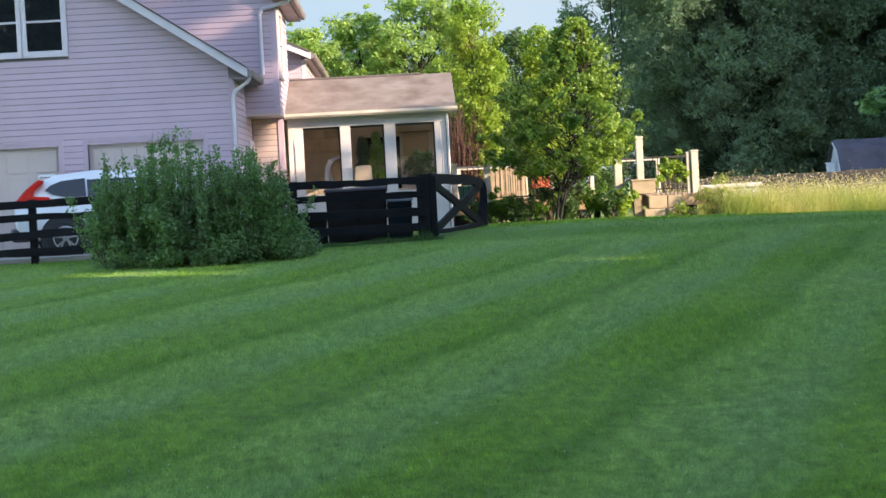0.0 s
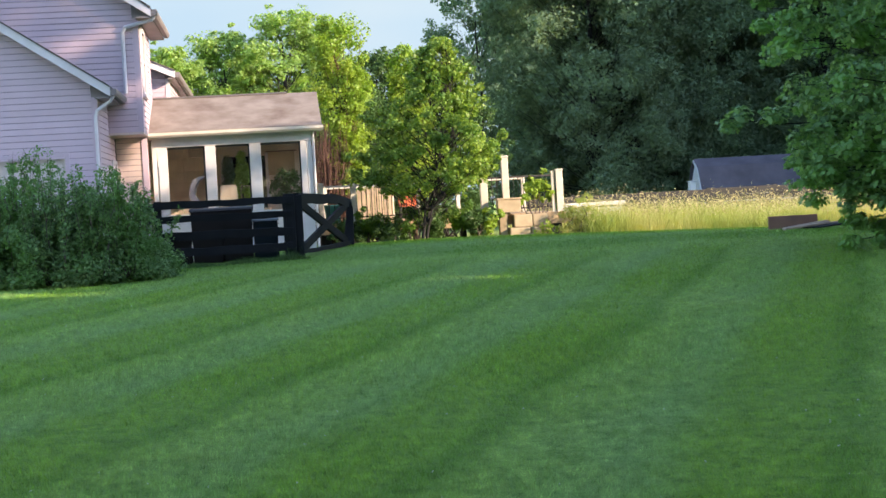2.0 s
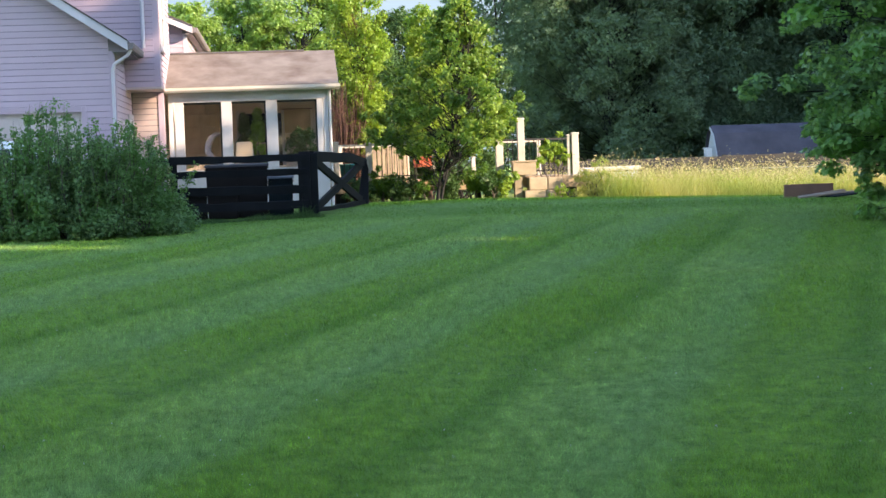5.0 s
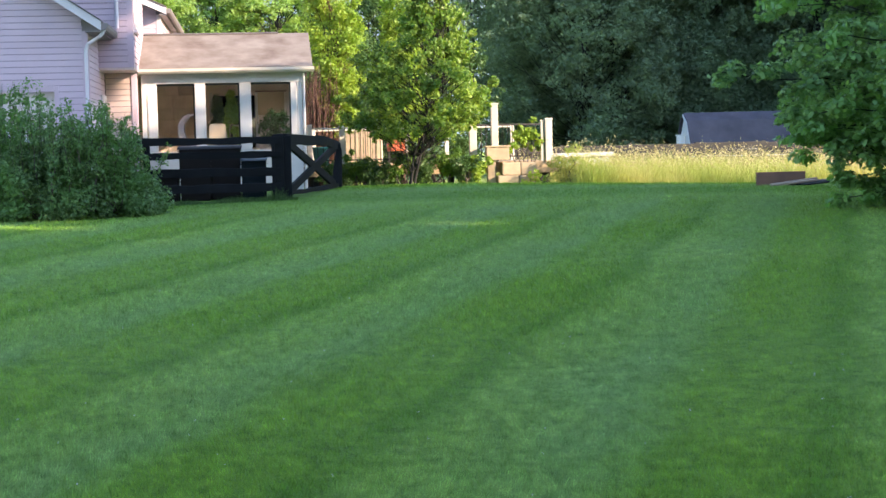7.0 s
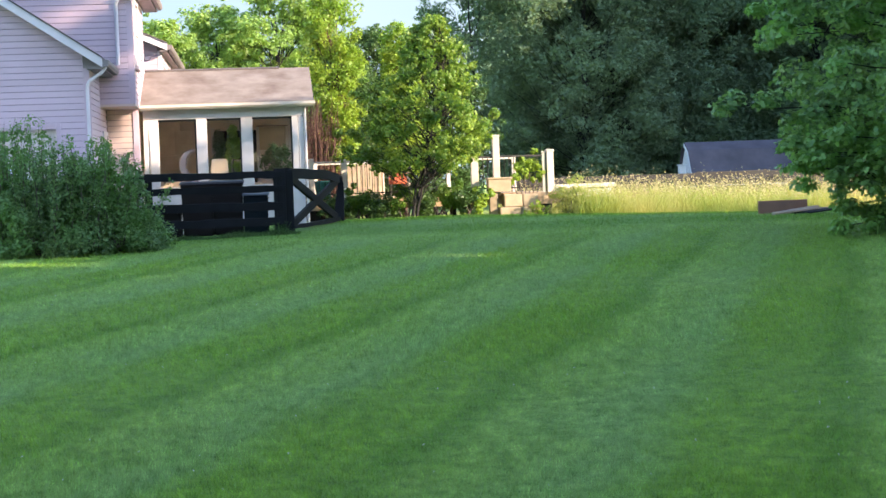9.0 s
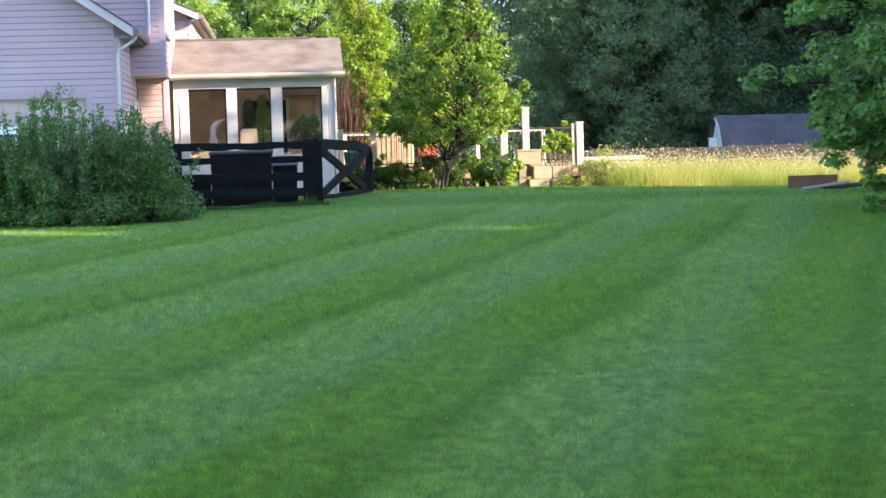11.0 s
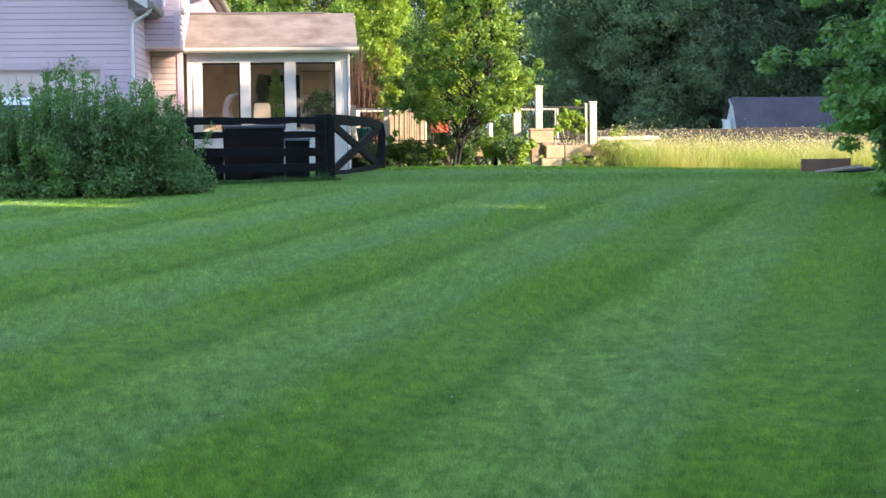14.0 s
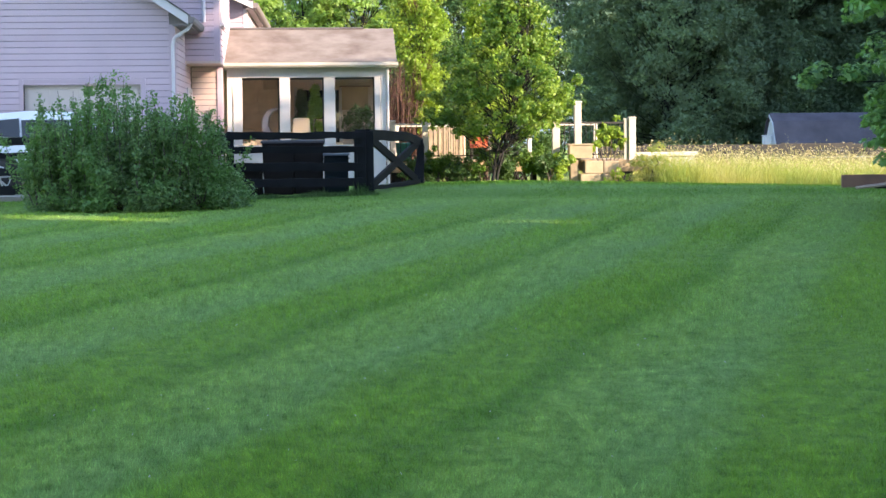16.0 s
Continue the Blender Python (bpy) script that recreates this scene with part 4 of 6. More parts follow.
def wall_panel():
    # added panel: its pale tan imitates a bright patch of light on the wall
    ob = thing("wall_hanging", (0.42, 42.9, 2.55), "pale tan panel added on the porch wall for a patch of light", "wall hanging")
    part("cloth", box(0.12, 0.78, 42.945, 42.965, 2.45, 3.02, 0.006, turn=None), "wicker", ob)
    part("rod", tube((0.06, 42.95, 3.04), (0.84, 42.95, 3.04), 0.014), "red_brown", ob)


wall_panel()


def potted_bush():
    ob = thing("potted_bush", (0.50, 40.1, 1.15), "round dark-leaved bush in a terracotta pot on the porch", "potted plant")
    part("pot", disc_ring((0.50, 40.1, 1.15), (0, 0, 1), [(0.13, 0.0), (0.19, 0.30), (0.21, 0.31), (0.21, 0.36), (0.18, 0.36), (0.17, 0.32)], 20), "terracotta", ob, smooth=True)
    rng = np.random.default_rng(6)
    segs, pts = [], []
    for k in range(60):
        d = rng.normal(size=3)
        c = np.array((0.50, 40.1, 2.05)) + d / np.linalg.norm(d) * np.array((0.40, 0.34, 0.42)) * rng.random() ** 0.4
        segs += wander(rng, (0.50, 40.1, 1.45), c, 0.008, 0.003, 3, 0.05)
        pts.append(clump_leaves(rng, c, 0.12, 40, 0.06, ROUND_LEAF, 0.9))
    link("stem", limb_mesh("stem", segs, "bark", 5), ob)
    link("foliage", polygons_mesh("foliage", np.concatenate(pts), 6, "leaf_deep_shade"), ob)


potted_bush()


def potted_conifer(x, y, tall, leaf_mat, label, seed):
    ob = thing("potted_conifer", (x, y, 1.15), label, "potted plant", "conifers on the porch")
    part("pot", disc_ring((x, y, 1.15), (0, 0, 1), [(0.13, 0.0), (0.19, 0.30), (0.21, 0.31), (0.21, 0.36), (0.18, 0.36), (0.17, 0.32)], 20), "terracotta", ob, smooth=True)
    rng = np.random.default_rng(seed)
    pts = []
    for k in range(80):
        h = rng.random()
        r = 0.27 * (1 - h) ** 0.7 + 0.03
        a = rng.uniform(0, 6.28)
        pts.append(clump_leaves(rng, np.array((x + r * math.cos(a) * 0.7, y + r * math.sin(a) * 0.7, 1.42 + h * tall)), 0.10, 70, 0.05, DIAMOND, 1.3))
    link("foliage", polygons_mesh("foliage", np.concatenate(pts), 4, leaf_mat), ob)
    part("stem", tube((x, y, 1.3), (x, y, 1.25 + tall), 0.025, 0.01), "bark", ob)


potted_conifer(-0.50, 39.4, 1.45, "leaf_lime", "clipped lime-green conifer in a terracotta pot on the porch", 5)
potted_conifer(-0.84, 40.4, 1.40, "leaf_deep_shade", "dark green conifer in a terracotta pot on the porch", 9)


# ---- black board fence and gate ----
def worn_board(p0, p1, w, h, rng, bits=9):
    """A board whose long edges are gnawed and uneven."""
    p0, p1 = Vector(p0), Vector(p1)
    d = p1 - p0
    side = d.cross(Vector((0, 0, 1))).normalized() * w / 2
    bm = bmesh.new()
    rings = []
    for k in range(bits + 1):
        c = p0 + d * (k / bits)
        hi, lo = h / 2 - rng.random() ** 3 * 0.03, -h / 2 + rng.random() ** 3 * 0.03
        rings.append([bm.verts.new(c + sg * side + Vector((0, 0, z))) for sg, z in ((-1, lo), (1, lo), (1, hi - 0.006), (0.6, hi), (-0.6, hi), (-1, hi - 0.006))])
    for u, v in zip(rings, rings[1:]):
        for k in range(6):
            bm.faces.new((u[k], u[(k + 1) % 6], v[(k + 1) % 6], v[k]))
    bm.faces.new(rings[0])
    bm.faces.new(rings[-1])
    return bm


def board_fence():
    ob = thing("board_fence", (-3.0, 31.0, ground_z(31)), "black-painted four-board paddock fence along the driveway", "fence")
    rng = random.Random(3)
    xs = [-14.1, -11.65, -9.2, -6.71, -4.3, -1.95, 0.42]
    g = ground_z(31)
    fall = lambda x: min(0.0, (x + 1.95) * 0.014)
    for x in xs:
        big = x > 0
        w = 0.10 if big else 0.065
        part("post", box(x - w, x + w, 31.0, 31.0 + 2 * w, g - 0.2, g + 1.235 + fall(x) + (0.02 if big else 0), 0.012), "black_wood", ob)
    part("post_collar", box(0.30, 0.36, 30.97, 31.24, g + 0.0, g + 1.22, 0.008), "black_wood", ob)
    for a, b in zip(xs, xs[1:]):
        for k, (h, w) in enumerate(((0.285, 0.165), (0.585, 0.165), (0.895, 0.135), (1.155, 0.15))):
            part("rail", worn_board((a - 0.04, 30.975 - 0.004 * (k % 2), g + h + fall(a) + rng.uniform(-0.015, 0.015)), (b + 0.04, 30.972, g + h + fall(b) + rng.uniform(-0.012, 0.018)), 0.032, w, rng), "black_wood", ob)


board_fence()


def field_gate():
    g = ground_z(33)
    ob = thing("field_gate", (0.55, 31.1, g), "black-painted timber gate with crossed braces, standing open", "gate")
    a, b = Vector((0.56, 31.15, 0)), Vector((1.68, 34.8, 0))

    def at(f, z):
        p = a.lerp(b, f)
        return (p.x, p.y, z)
    rng = random.Random(31)
    part("hinge_stile", box(0.52, 0.66, 31.10, 31.30, 0.62, 1.80, 0.014), "black_wood", ob)
    part("latch_stile", prism([(1.52, 0.75), (1.76, 0.75), (1.775, 1.50), (1.74, 1.64), (1.66, 1.66), (1.62, 1.30)], "y", 34.72, 34.84, 0.02), "black_wood", ob)
    part("top_rail", worn_board(at(0.0, 1.735), at(0.74, 1.70), 0.08, 0.20, rng), "black_wood", ob)
    part("top_rail", worn_board(at(0.70, 1.71), at(1.04, 1.60), 0.078, 0.19, rng, 4), "black_wood", ob)
    part("bottom_rail", worn_board(at(0.0, 0.735), at(1.0, 0.80), 0.07, 0.10, rng), "black_wood", ob)
    part("brace", beam(at(0.04, 1.66), at(0.93, 0.83), 0.06, 0.16, 0.012), "black_wood", ob)
    part("brace", beam(at(0.04, 0.78), at(0.95, 1.58), 0.057, 0.16, 0.012), "black_wood", ob)


field_gate()


def fence_weeds():
    """Rank grass under the bottom rail; its dark colour also stands for shadow."""
    rng = np.random.default_rng(84)
    n = 5200
    x = rng.uniform(-2.4, 0.75, n)
    y = rng.normal(31.02, 0.13, n)
    h = rng.uniform(0.05, 0.16, n) * (0.75 + 0.35 * np.sin(x * 5.1) * np.sin(x * 2.3)) + 0.22 * np.exp(-((x - 0.40) / 0.11) ** 2) * rng.random(n)
    tri = blades_mesh(rng, np.stack([x, y, ground_z(y, x) - 0.02], 1), h, rng.uniform(0.008, 0.016, n), rng.normal(size=(n, 2)), h * rng.uniform(0.1, 0.6, n))
    tagged(new("weeds", polygons_mesh("weeds", tri, 3, "leaf_deep_shade")), "rank grass left uncut under the black fence, coloured dark for the shadow there", "weeds", kind="stuff")


fence_weeds()


# ---- wheeled bins behind the fence ----
def wheeled_bin(x, y, w, h, body, label):
    z = ground_z(y, x) - 0.01
    ob = thing("wheeled_bin", (x, y, z), label, "bin", "bins by the driveway")
    bm = bmesh.new()
    rows = ((0.46, z + 0.01), (0.50, z + h * 0.9), (0.53, z + h * 0.9), (0.53, z + h * 0.96))
    rings = []
    for f, zz in rows:
        hx, hy = w * f, 0.34 * f / 0.5
        rings.append([bm.verts.new((x + sx * hx, y + sy * hy, zz)) for sx, sy in ((-1, -1), (1, -1), (1, 1), (-1, 1))])
    for u, v in zip(rings, rings[1:]):
        for k in range(4):
            bm.faces.new((u[k], u[(k + 1) % 4], v[(k + 1) % 4], v[k]))
    bm.faces.new(rings[0])
    bm.faces.new(rings[-1])
    bmesh.ops.bevel(bm, geom=bm.edges[:], offset=0.02, segments=2, affect="EDGES")
    part("body", bm, body, ob)
    part("lid", prism([(y - 0.38, z + h * 0.962), (y + 0.36, z + h * 0.962), (y + 0.34, z + h + 0.03), (y - 0.30, z + h)], "x", x - w * 0.55, x + w * 0.55, 0.012), body, ob)
    part("handle", tube((x - w * 0.4, y + 0.42, z + h * 0.97), (x + w * 0.4, y + 0.42, z + h * 0.97), 0.018), body, ob)
    for sx in (-1, 1):
        part("wheel", disc_ring((x + sx * w * 0.44, y + 0.25, z + 0.12), (1, 0, 0), [(0.05, -0.03), (0.12, -0.03), (0.12, 0.03), (0.05, 0.03)], 18), "rubber", ob)


wheeled_bin(-1.12, 32.5, 0.60, 1.02, "bin_black", "black plastic wheeled bin on the driveway")
wheeled_bin(-0.555, 32.55, 0.57, 1.01, "bin_black", "black plastic wheeled bin on the driveway")
wheeled_bin(-1.70, 32.55, 0.52, 0.50, "bin_black", "low dark plastic bin beside the taller bins")
wheeled_bin(-0.03, 32.4, 0.47, 0.75, "bin_teal", "dark teal plastic wheeled bin on the driveway")


def garden_tub():
    ob = thing("garden_tub", (1.66, 42.4, 1.14), "faded teal plastic tub standing on the deck", "tub")
    part("tub", disc_ring((1.66, 42.4, 1.14), (0, 0, 1), [(0.0, 0.0), (0.17, 0.0), (0.22, 0.42), (0.24, 0.44), (0.23, 0.47), (0.20, 0.44), (0.0, 0.36)], 24), "teal", ob, smooth=True)


garden_tub()


# ---- parked car ----
def build_car():
    z = 0.655
    ob = thing("car", (-5.2, 33.4, z), "white compact SUV with tall red tail lamps, parked", "car")
    # length along +x from the tail, half width along y
    turn = pose(-7.58, 33.35, z, 0, 0, 14) @ Matrix.Diagonal((1, 1, 0.965, 1))
    put = lambda bm: (bmesh.ops.transform(bm, matrix=turn, verts=bm.verts[:]), bm)[1]
    hw = 0.92

    def shell(rows):
        """Loft of side outlines: rows of (half width, [(x, z), ...])."""
        bm = bmesh.new()
        rings = []
        for w, pts in rows:
            rings.append([bm.verts.new((px, w, pz)) for px, pz in pts])
        for u, v in zip(rings, rings[1:]):
            for k in range(len(u)):
                bm.faces.new((u[k], u[(k + 1) % len(u)], v[(k + 1) % len(u)], v[k]))
        bm.faces.new(rings[0])
        bm.faces.new(rings[-1][::-1])
        bmesh.ops.recalc_face_normals(bm, faces=bm.faces[:])
        return bm
    low = [(0.06, 0.42), (0.02, 0.75), (0.05, 1.02), (0.35, 1.06), (2.0, 1.05), (3.15, 1.02), (4.15, 0.92), (4.5, 0.72), (4.56, 0.42), (3.95, 0.30), (0.5, 0.30)]
    shrink = lambda pts, k, dz: [(2.3 + (x - 2.3) * k, zz + dz) for x, zz in pts]
    body = shell([(-hw, shrink(low, 0.96, 0)), (-hw * 0.97, low), (hw * 0.97, low), (hw, shrink(low, 0.96, 0))])
    bmesh.ops.bevel(body, geom=[e for e in body.edges], offset=0.03, segments=2, affect="EDGES")
    part("body", put(body), "car_paint", ob, smooth=True)
    cab = [(0.10, 1.03), (0.20, 1.16), (0.56, 1.50), (0.80, 1.60), (1.55, 1.67), (2.4, 1.64), (2.75, 1.55), (3.55, 1.02)]
    cabin = shell([(-hw * 0.95, [(0.12, 1.02), (0.16, 1.06), (0.2, 1.08), (0.3, 1.09), (1.5, 1.09), (2.6, 1.08), (3.2, 1.06), (3.5, 1.02)]), (-hw * 0.74, cab), (hw * 0.74, cab), (hw * 0.95, [(0.12, 1.02), (0.16, 1.06), (0.2, 1.08), (0.3, 1.09), (1.5, 1.09), (2.6, 1.08), (3.2, 1.06), (3.5, 1.02)])])
    bmesh.ops.bevel(cabin, geom=[e for e in cabin.edges], offset=0.025, segments=2, affect="EDGES")
    part("cabin", put(cabin), "car_paint", ob, smooth=True)
    # side glass follows the lean of the cabin side
    for sg in (-1, 1):
        for pts in ([(0.60, 1.31), (0.70, 1.40), (0.92, 1.48), (1.36, 1.52), (1.36, 1.15), (0.98, 1.16), (0.74, 1.22)], [(1.40, 1.12), (1.40, 1.485), (2.30, 1.49), (2.30, 1.12)], [(2.36, 1.12), (2.36, 1.48), (2.62, 1.43), (3.15, 1.12)]):
            bm = bmesh.new()
            lo, hi = [], []
            for px, pz in pts:
                f = (pz - 1.09) / 0.57
                yy = sg * hw * (0.95 - 0.21 * f)
                lo.append(bm.verts.new((px, yy + sg * 0.012, pz)))
                hi.append(bm.verts.new((px, yy + sg * 0.035, pz)))
            bm.faces.new(lo)
            bm.faces.new(hi)
            for k in range(len(lo)):
                bm.faces.new((lo[k], lo[(k + 1) % len(lo)], hi[(k + 1) % len(lo)], hi[k]))
            part("side_window", put(bm), "car_glass", ob)
        # tall lamp with a foot that runs forwards
        lamp = prism([(0.06, 1.07), (0.30, 1.08), (0.70, 1.10), (0.67, 1.17), (0.36, 1.20), (0.40, 1.30), (0.60, 1.49), (0.48, 1.52), (0.24, 1.31), (0.11, 1.16)], "y", *sorted((sg * hw * 0.78, sg * hw * 0.985)), 0.01)
        part("tail_lamp", put(lamp), "lamp_red", ob)
        part("sill_cladding", put(box(0.9, 3.5, *sorted((sg * hw * 0.96, sg * (hw + 0.02))), 0.27, 0.44, 0.02)), "car_black", ob)
        for wx in (0.93, 3.6):
            arch = disc_ring((wx, sg * (hw - 0.10), 0.36), (0, sg, 0), [(0.30, 0.0), (0.47, 0.0), (0.47, 0.125), (0.30, 0.125)], 32)
            part("wheel_arch", put(arch), "car_black", ob)
            wheel = part("wheel", put(disc_ring((wx, sg * (hw - 0.06), 0.345), (0, sg, 0), [(0.22, -0.10), (0.32, -0.10), (0.345, -0.07), (0.345, 0.085), (0.33, 0.11), (0.24, 0.11)], 32)), "rubber", ob, smooth=True)
            part("rim", put(disc_ring((wx, sg * (hw - 0.06), 0.345), (0, sg, 0), [(0.238, 0.02), (0.238, 0.112), (0.215, 0.112), (0.205, 0.04)], 28)), "alloy", wheel, smooth=True)
            for k in range(5):
                an = 2 * math.pi * k / 5 + 0.3
                for da in (-0.16, 0.16):
                    p0 = (wx + 0.05 * math.cos(an), sg * (hw + 0.045), 0.345 + 0.05 * math.sin(an))
                    p1 = (wx + 0.222 * math.cos(an + da), sg * (hw + 0.045), 0.345 + 0.222 * math.sin(an + da))
                    part("spoke", put(beam(p0, p1, 0.03, 0.035, 0.004)), "alloy", wheel)
            part("hub", put(disc_ring((wx, sg * (hw - 0.06), 0.345), (0, sg, 0), [(0.065, 0.06), (0.065, 0.115), (0.04, 0.125)], 16)), "alloy", wheel)
    part("rear_bumper", put(box(-0.05, 0.28, -hw * 0.95, hw * 0.95, 0.30, 0.56, 0.05)), "car_black", ob)
    rw = bmesh.new()
    vs = [rw.verts.new(p) for p in ((0.155, -0.66, 1.17), (0.155, 0.66, 1.17), (0.50, 0.56, 1.48), (0.50, -0.56, 1.48), (0.135, -0.66, 1.175), (0.135, 0.66, 1.175), (0.48, 0.56, 1.49), (0.48, -0.56, 1.49))]
    for f in ((0, 1, 2, 3), (4, 5, 6, 7), (0, 1, 5, 4), (1, 2, 6, 5), (2, 3, 7, 6), (3, 0, 4, 7)):
        rw.faces.new([vs[i] for i in f])
    part("rear_window", put(rw), "car_glass", ob)
    part("rear_spoiler", put(box(0.52, 0.82, -0.60, 0.60, 1.575, 1.625, 0.015)), "car_paint", ob)


build_car()


# ---- deck beyond the porch ----
def build_deck():
    x0, x1, y0, y1, top = 1.3, 7.45, 42.0, 46.0, 1.14
    g = 0.5
    ob = thing("deck", (4.3, 44.0, g), "raised sunlit timber deck with cream posts and black rails", "deck")
    y = y0
    while y < y1 - 0.1:
        part("plank", box(x0, x1, y, y + 0.135, top - 0.035, top, 0.004), "deck_wood", ob)
        y += 0.142
    part("fascia", box(x0, x1 + 0.02, y0 - 0.04, y0 - 0.004, top - 0.27, top - 0.04, 0.006), "deck_wood", ob)
    part("fascia", box(x1 + 0.003, x1 + 0.04, y0, y1, top - 0.27, top - 0.04, 0.006), "deck_wood", ob)
    for x in (1.5, 3.4, 5.3, 7.3):
        for yy in (42.1, 45.7):
            part("support", box(x - 0.07, x + 0.07, yy, yy + 0.14, 0.3, top - 0.04, 0.008), "grey_wood", ob)
    tops = ((1.36, 2.16, 0.06), (2.17, 2.12, 0.075), (3.78, 2.02, 0.055), (5.42, 2.10, 0.09), (5.97, 2.60, 0.085), (7.17, 2.16, 0.04), (7.33, 2.20, 0.085))
    for x, z, w in tops:
        post = part("rail_post", box(x - w, x + w, y0 - 0.0 - w, y0 + w, top - 0.02, z - 0.05, 0.012), "cream", ob)
        part("post_cap", box(x - w - 0.015, x + w + 0.015, y0 - w - 0.015, y0 + w + 0.015, z - 0.052, z, 0.018), "cream", post)
    for a, b in ((1.42, 2.095), (2.245, 3.72), (5.51, 5.88), (6.06, 7.13)):
        rail_col = "cream" if a < 3 else "grey_wood"
        part("top_rail", beam((a, y0, 2.06), (b, y0, 2.05), 0.06, 0.045, 0.008), rail_col, ob)
        part("bottom_rail", beam((a, y0, 1.27), (b, y0, 1.27), 0.03, 0.03), "black_metal", ob)
        n = int((b - a) / 0.115)
        for k in range(1, n):
            x = a + (b - a) * k / n
            part("baluster", tube((x, y0, 1.27), (x, y0, 2.05), 0.010, sides=6), "black_metal", ob)
    # rear rail seen between the things on the deck
    for x in (1.6, 3.4, 5.2, 7.0):
        part("rail_post", box(x - 0.05, x + 0.05, 45.8, 45.9, top, 2.1, 0.01), "cream", ob)
    part("top_rail", beam((1.6, 45.85, 2.06), (7.0, 45.85, 2.06), 0.09, 0.04, 0.006), "cream", ob)
    # low stone blocks below the rail
    rng = random.Random(12)
    for row, z in enumerate((0.48, 0.80)):
        x = 5.95 + 0.12 * row
        while x < 6.88:
            w = min(rng.uniform(0.38, 0.70), 6.92 - x)
            part("block", box(x + 0.006, x + w - 0.006, 41.42 + 0.07 * row + rng.uniform(-0.01, 0.01), 41.95, z, z + rng.uniform(0.305, 0.318), 0.03), "stone", ob)
            x += w
    part("corner_board", box(6.96, 7.56, 41.88, 41.94, 0.84, 1.13, 0.008), "deck_wood", ob)
    part("corner_post", box(7.08, 7.20, 41.98, 42.10, 0.3, 0.86, 0.008), "grey_wood", ob)


build_deck()


def slat_screen():
    ob = thing("privacy_screen", (2.9, 44.2, 1.14), "sunlit tan slatted screen standing on the deck", "screen")
    for k in range(9):
        part("slat", box(2.26 + k * 0.115, 2.26 + k * 0.115 + 0.10, 44.2, 44.225, 1.2, 2.02 - 0.01 * (k % 3), 0.004), "stone", ob)
    part("rail", box(2.24, 3.31, 44.227, 44.26, 1.35, 1.42, 0.004), "stone", ob)
    part("rail", box(2.24, 3.31, 44.227, 44.26, 1.85, 1.92, 0.004), "stone", ob)
    for x in (2.24, 3.27):
        part("post", box(x - 0.04, x + 0.04, 44.262, 44.33, 1.14, 2.05, 0.006), "stone", ob)


slat_screen()


def patio_chair():
    ob = thing("patio_chair", (3.62, 42.9, 1.14), "metal patio chair with an orange-red cushion on the deck", "chair")
    part("cushion", box(3.36, 3.90, 42.7, 43.15, 1.46, 1.56, 0.03), "orange", ob)
    part("back_cushion", box(3.36, 3.90, 43.12, 43.22, 1.53, 1.78, 0.03), "orange", ob)
    for x in (3.38, 3.88):
        for y in (42.72, 43.15):
            part("leg", tube((x, y, 1.14), (x, y, 1.46), 0.014), "black_metal", ob)
        part("arm", tube((x, 42.72, 1.66), (x, 43.17, 1.66), 0.016), "black_metal", ob)


patio_chair()


def planter_box():
    ob = thing("planter_box", (5.98, 41.75, 0.9), "weathered tan planter box at the edge of the deck", "planter")
    part("box", box(5.70, 6.27, 41.56, 41.92, 1.18, 1.50, 0.012), "stone", ob)
    part("rim", box(5.67, 6.30, 41.53, 41.95, 1.502, 1.54, 0.01), "stone", ob)
    part("base", box(5.74, 5.93, 41.62, 41.88, 0.5, 1.178), "stone", ob)


planter_box()


def foliage_thing(name, label, category, blobs, leaf, mat_name, seed, outline=ROUND_LEAF, stem_mat="bark", base=None, group="", dens=1.0):
    """A shrub or creeper: stems from the base to blobs of leaves; blobs are (x, y, z, radius, leaves)."""
    rng = np.random.default_rng(seed)
    b0 = blobs[0]
    base = base or (b0[0], b0[1], ground_z(b0[1]))
    ob = thing(name, base, label, category, group)
    segs, parts = [], []
    for x, y, z, r, n in blobs:
        foot = np.array(base) + np.append(rng.normal(size=2) * 0.1, -0.05) if len(blobs) < 4 else np.array((base[0] * 0.4 + x * 0.6, base[1] * 0.4 + y * 0.6, base[2] - 0.05))
        segs += wander(rng, foot, (x, y, z), 0.018, 0.006, 4, 0.05)
        for _ in range(5):
            off = rng.normal(size=3) * r * np.array((0.55, 0.55, 0.5))
            parts.append(clump_leaves(rng, np.array((x, y, z)) + off, r * rng.uniform(0.35, 0.65), int(n * dens / 5), leaf, outline, 0.85))
    link("stem", limb_mesh("stem", segs, stem_mat, 5), ob, kind="stuff")
    link("foliage", polygons_mesh("foliage", np.concatenate(parts), len(outline), mat_name), ob)
    return ob

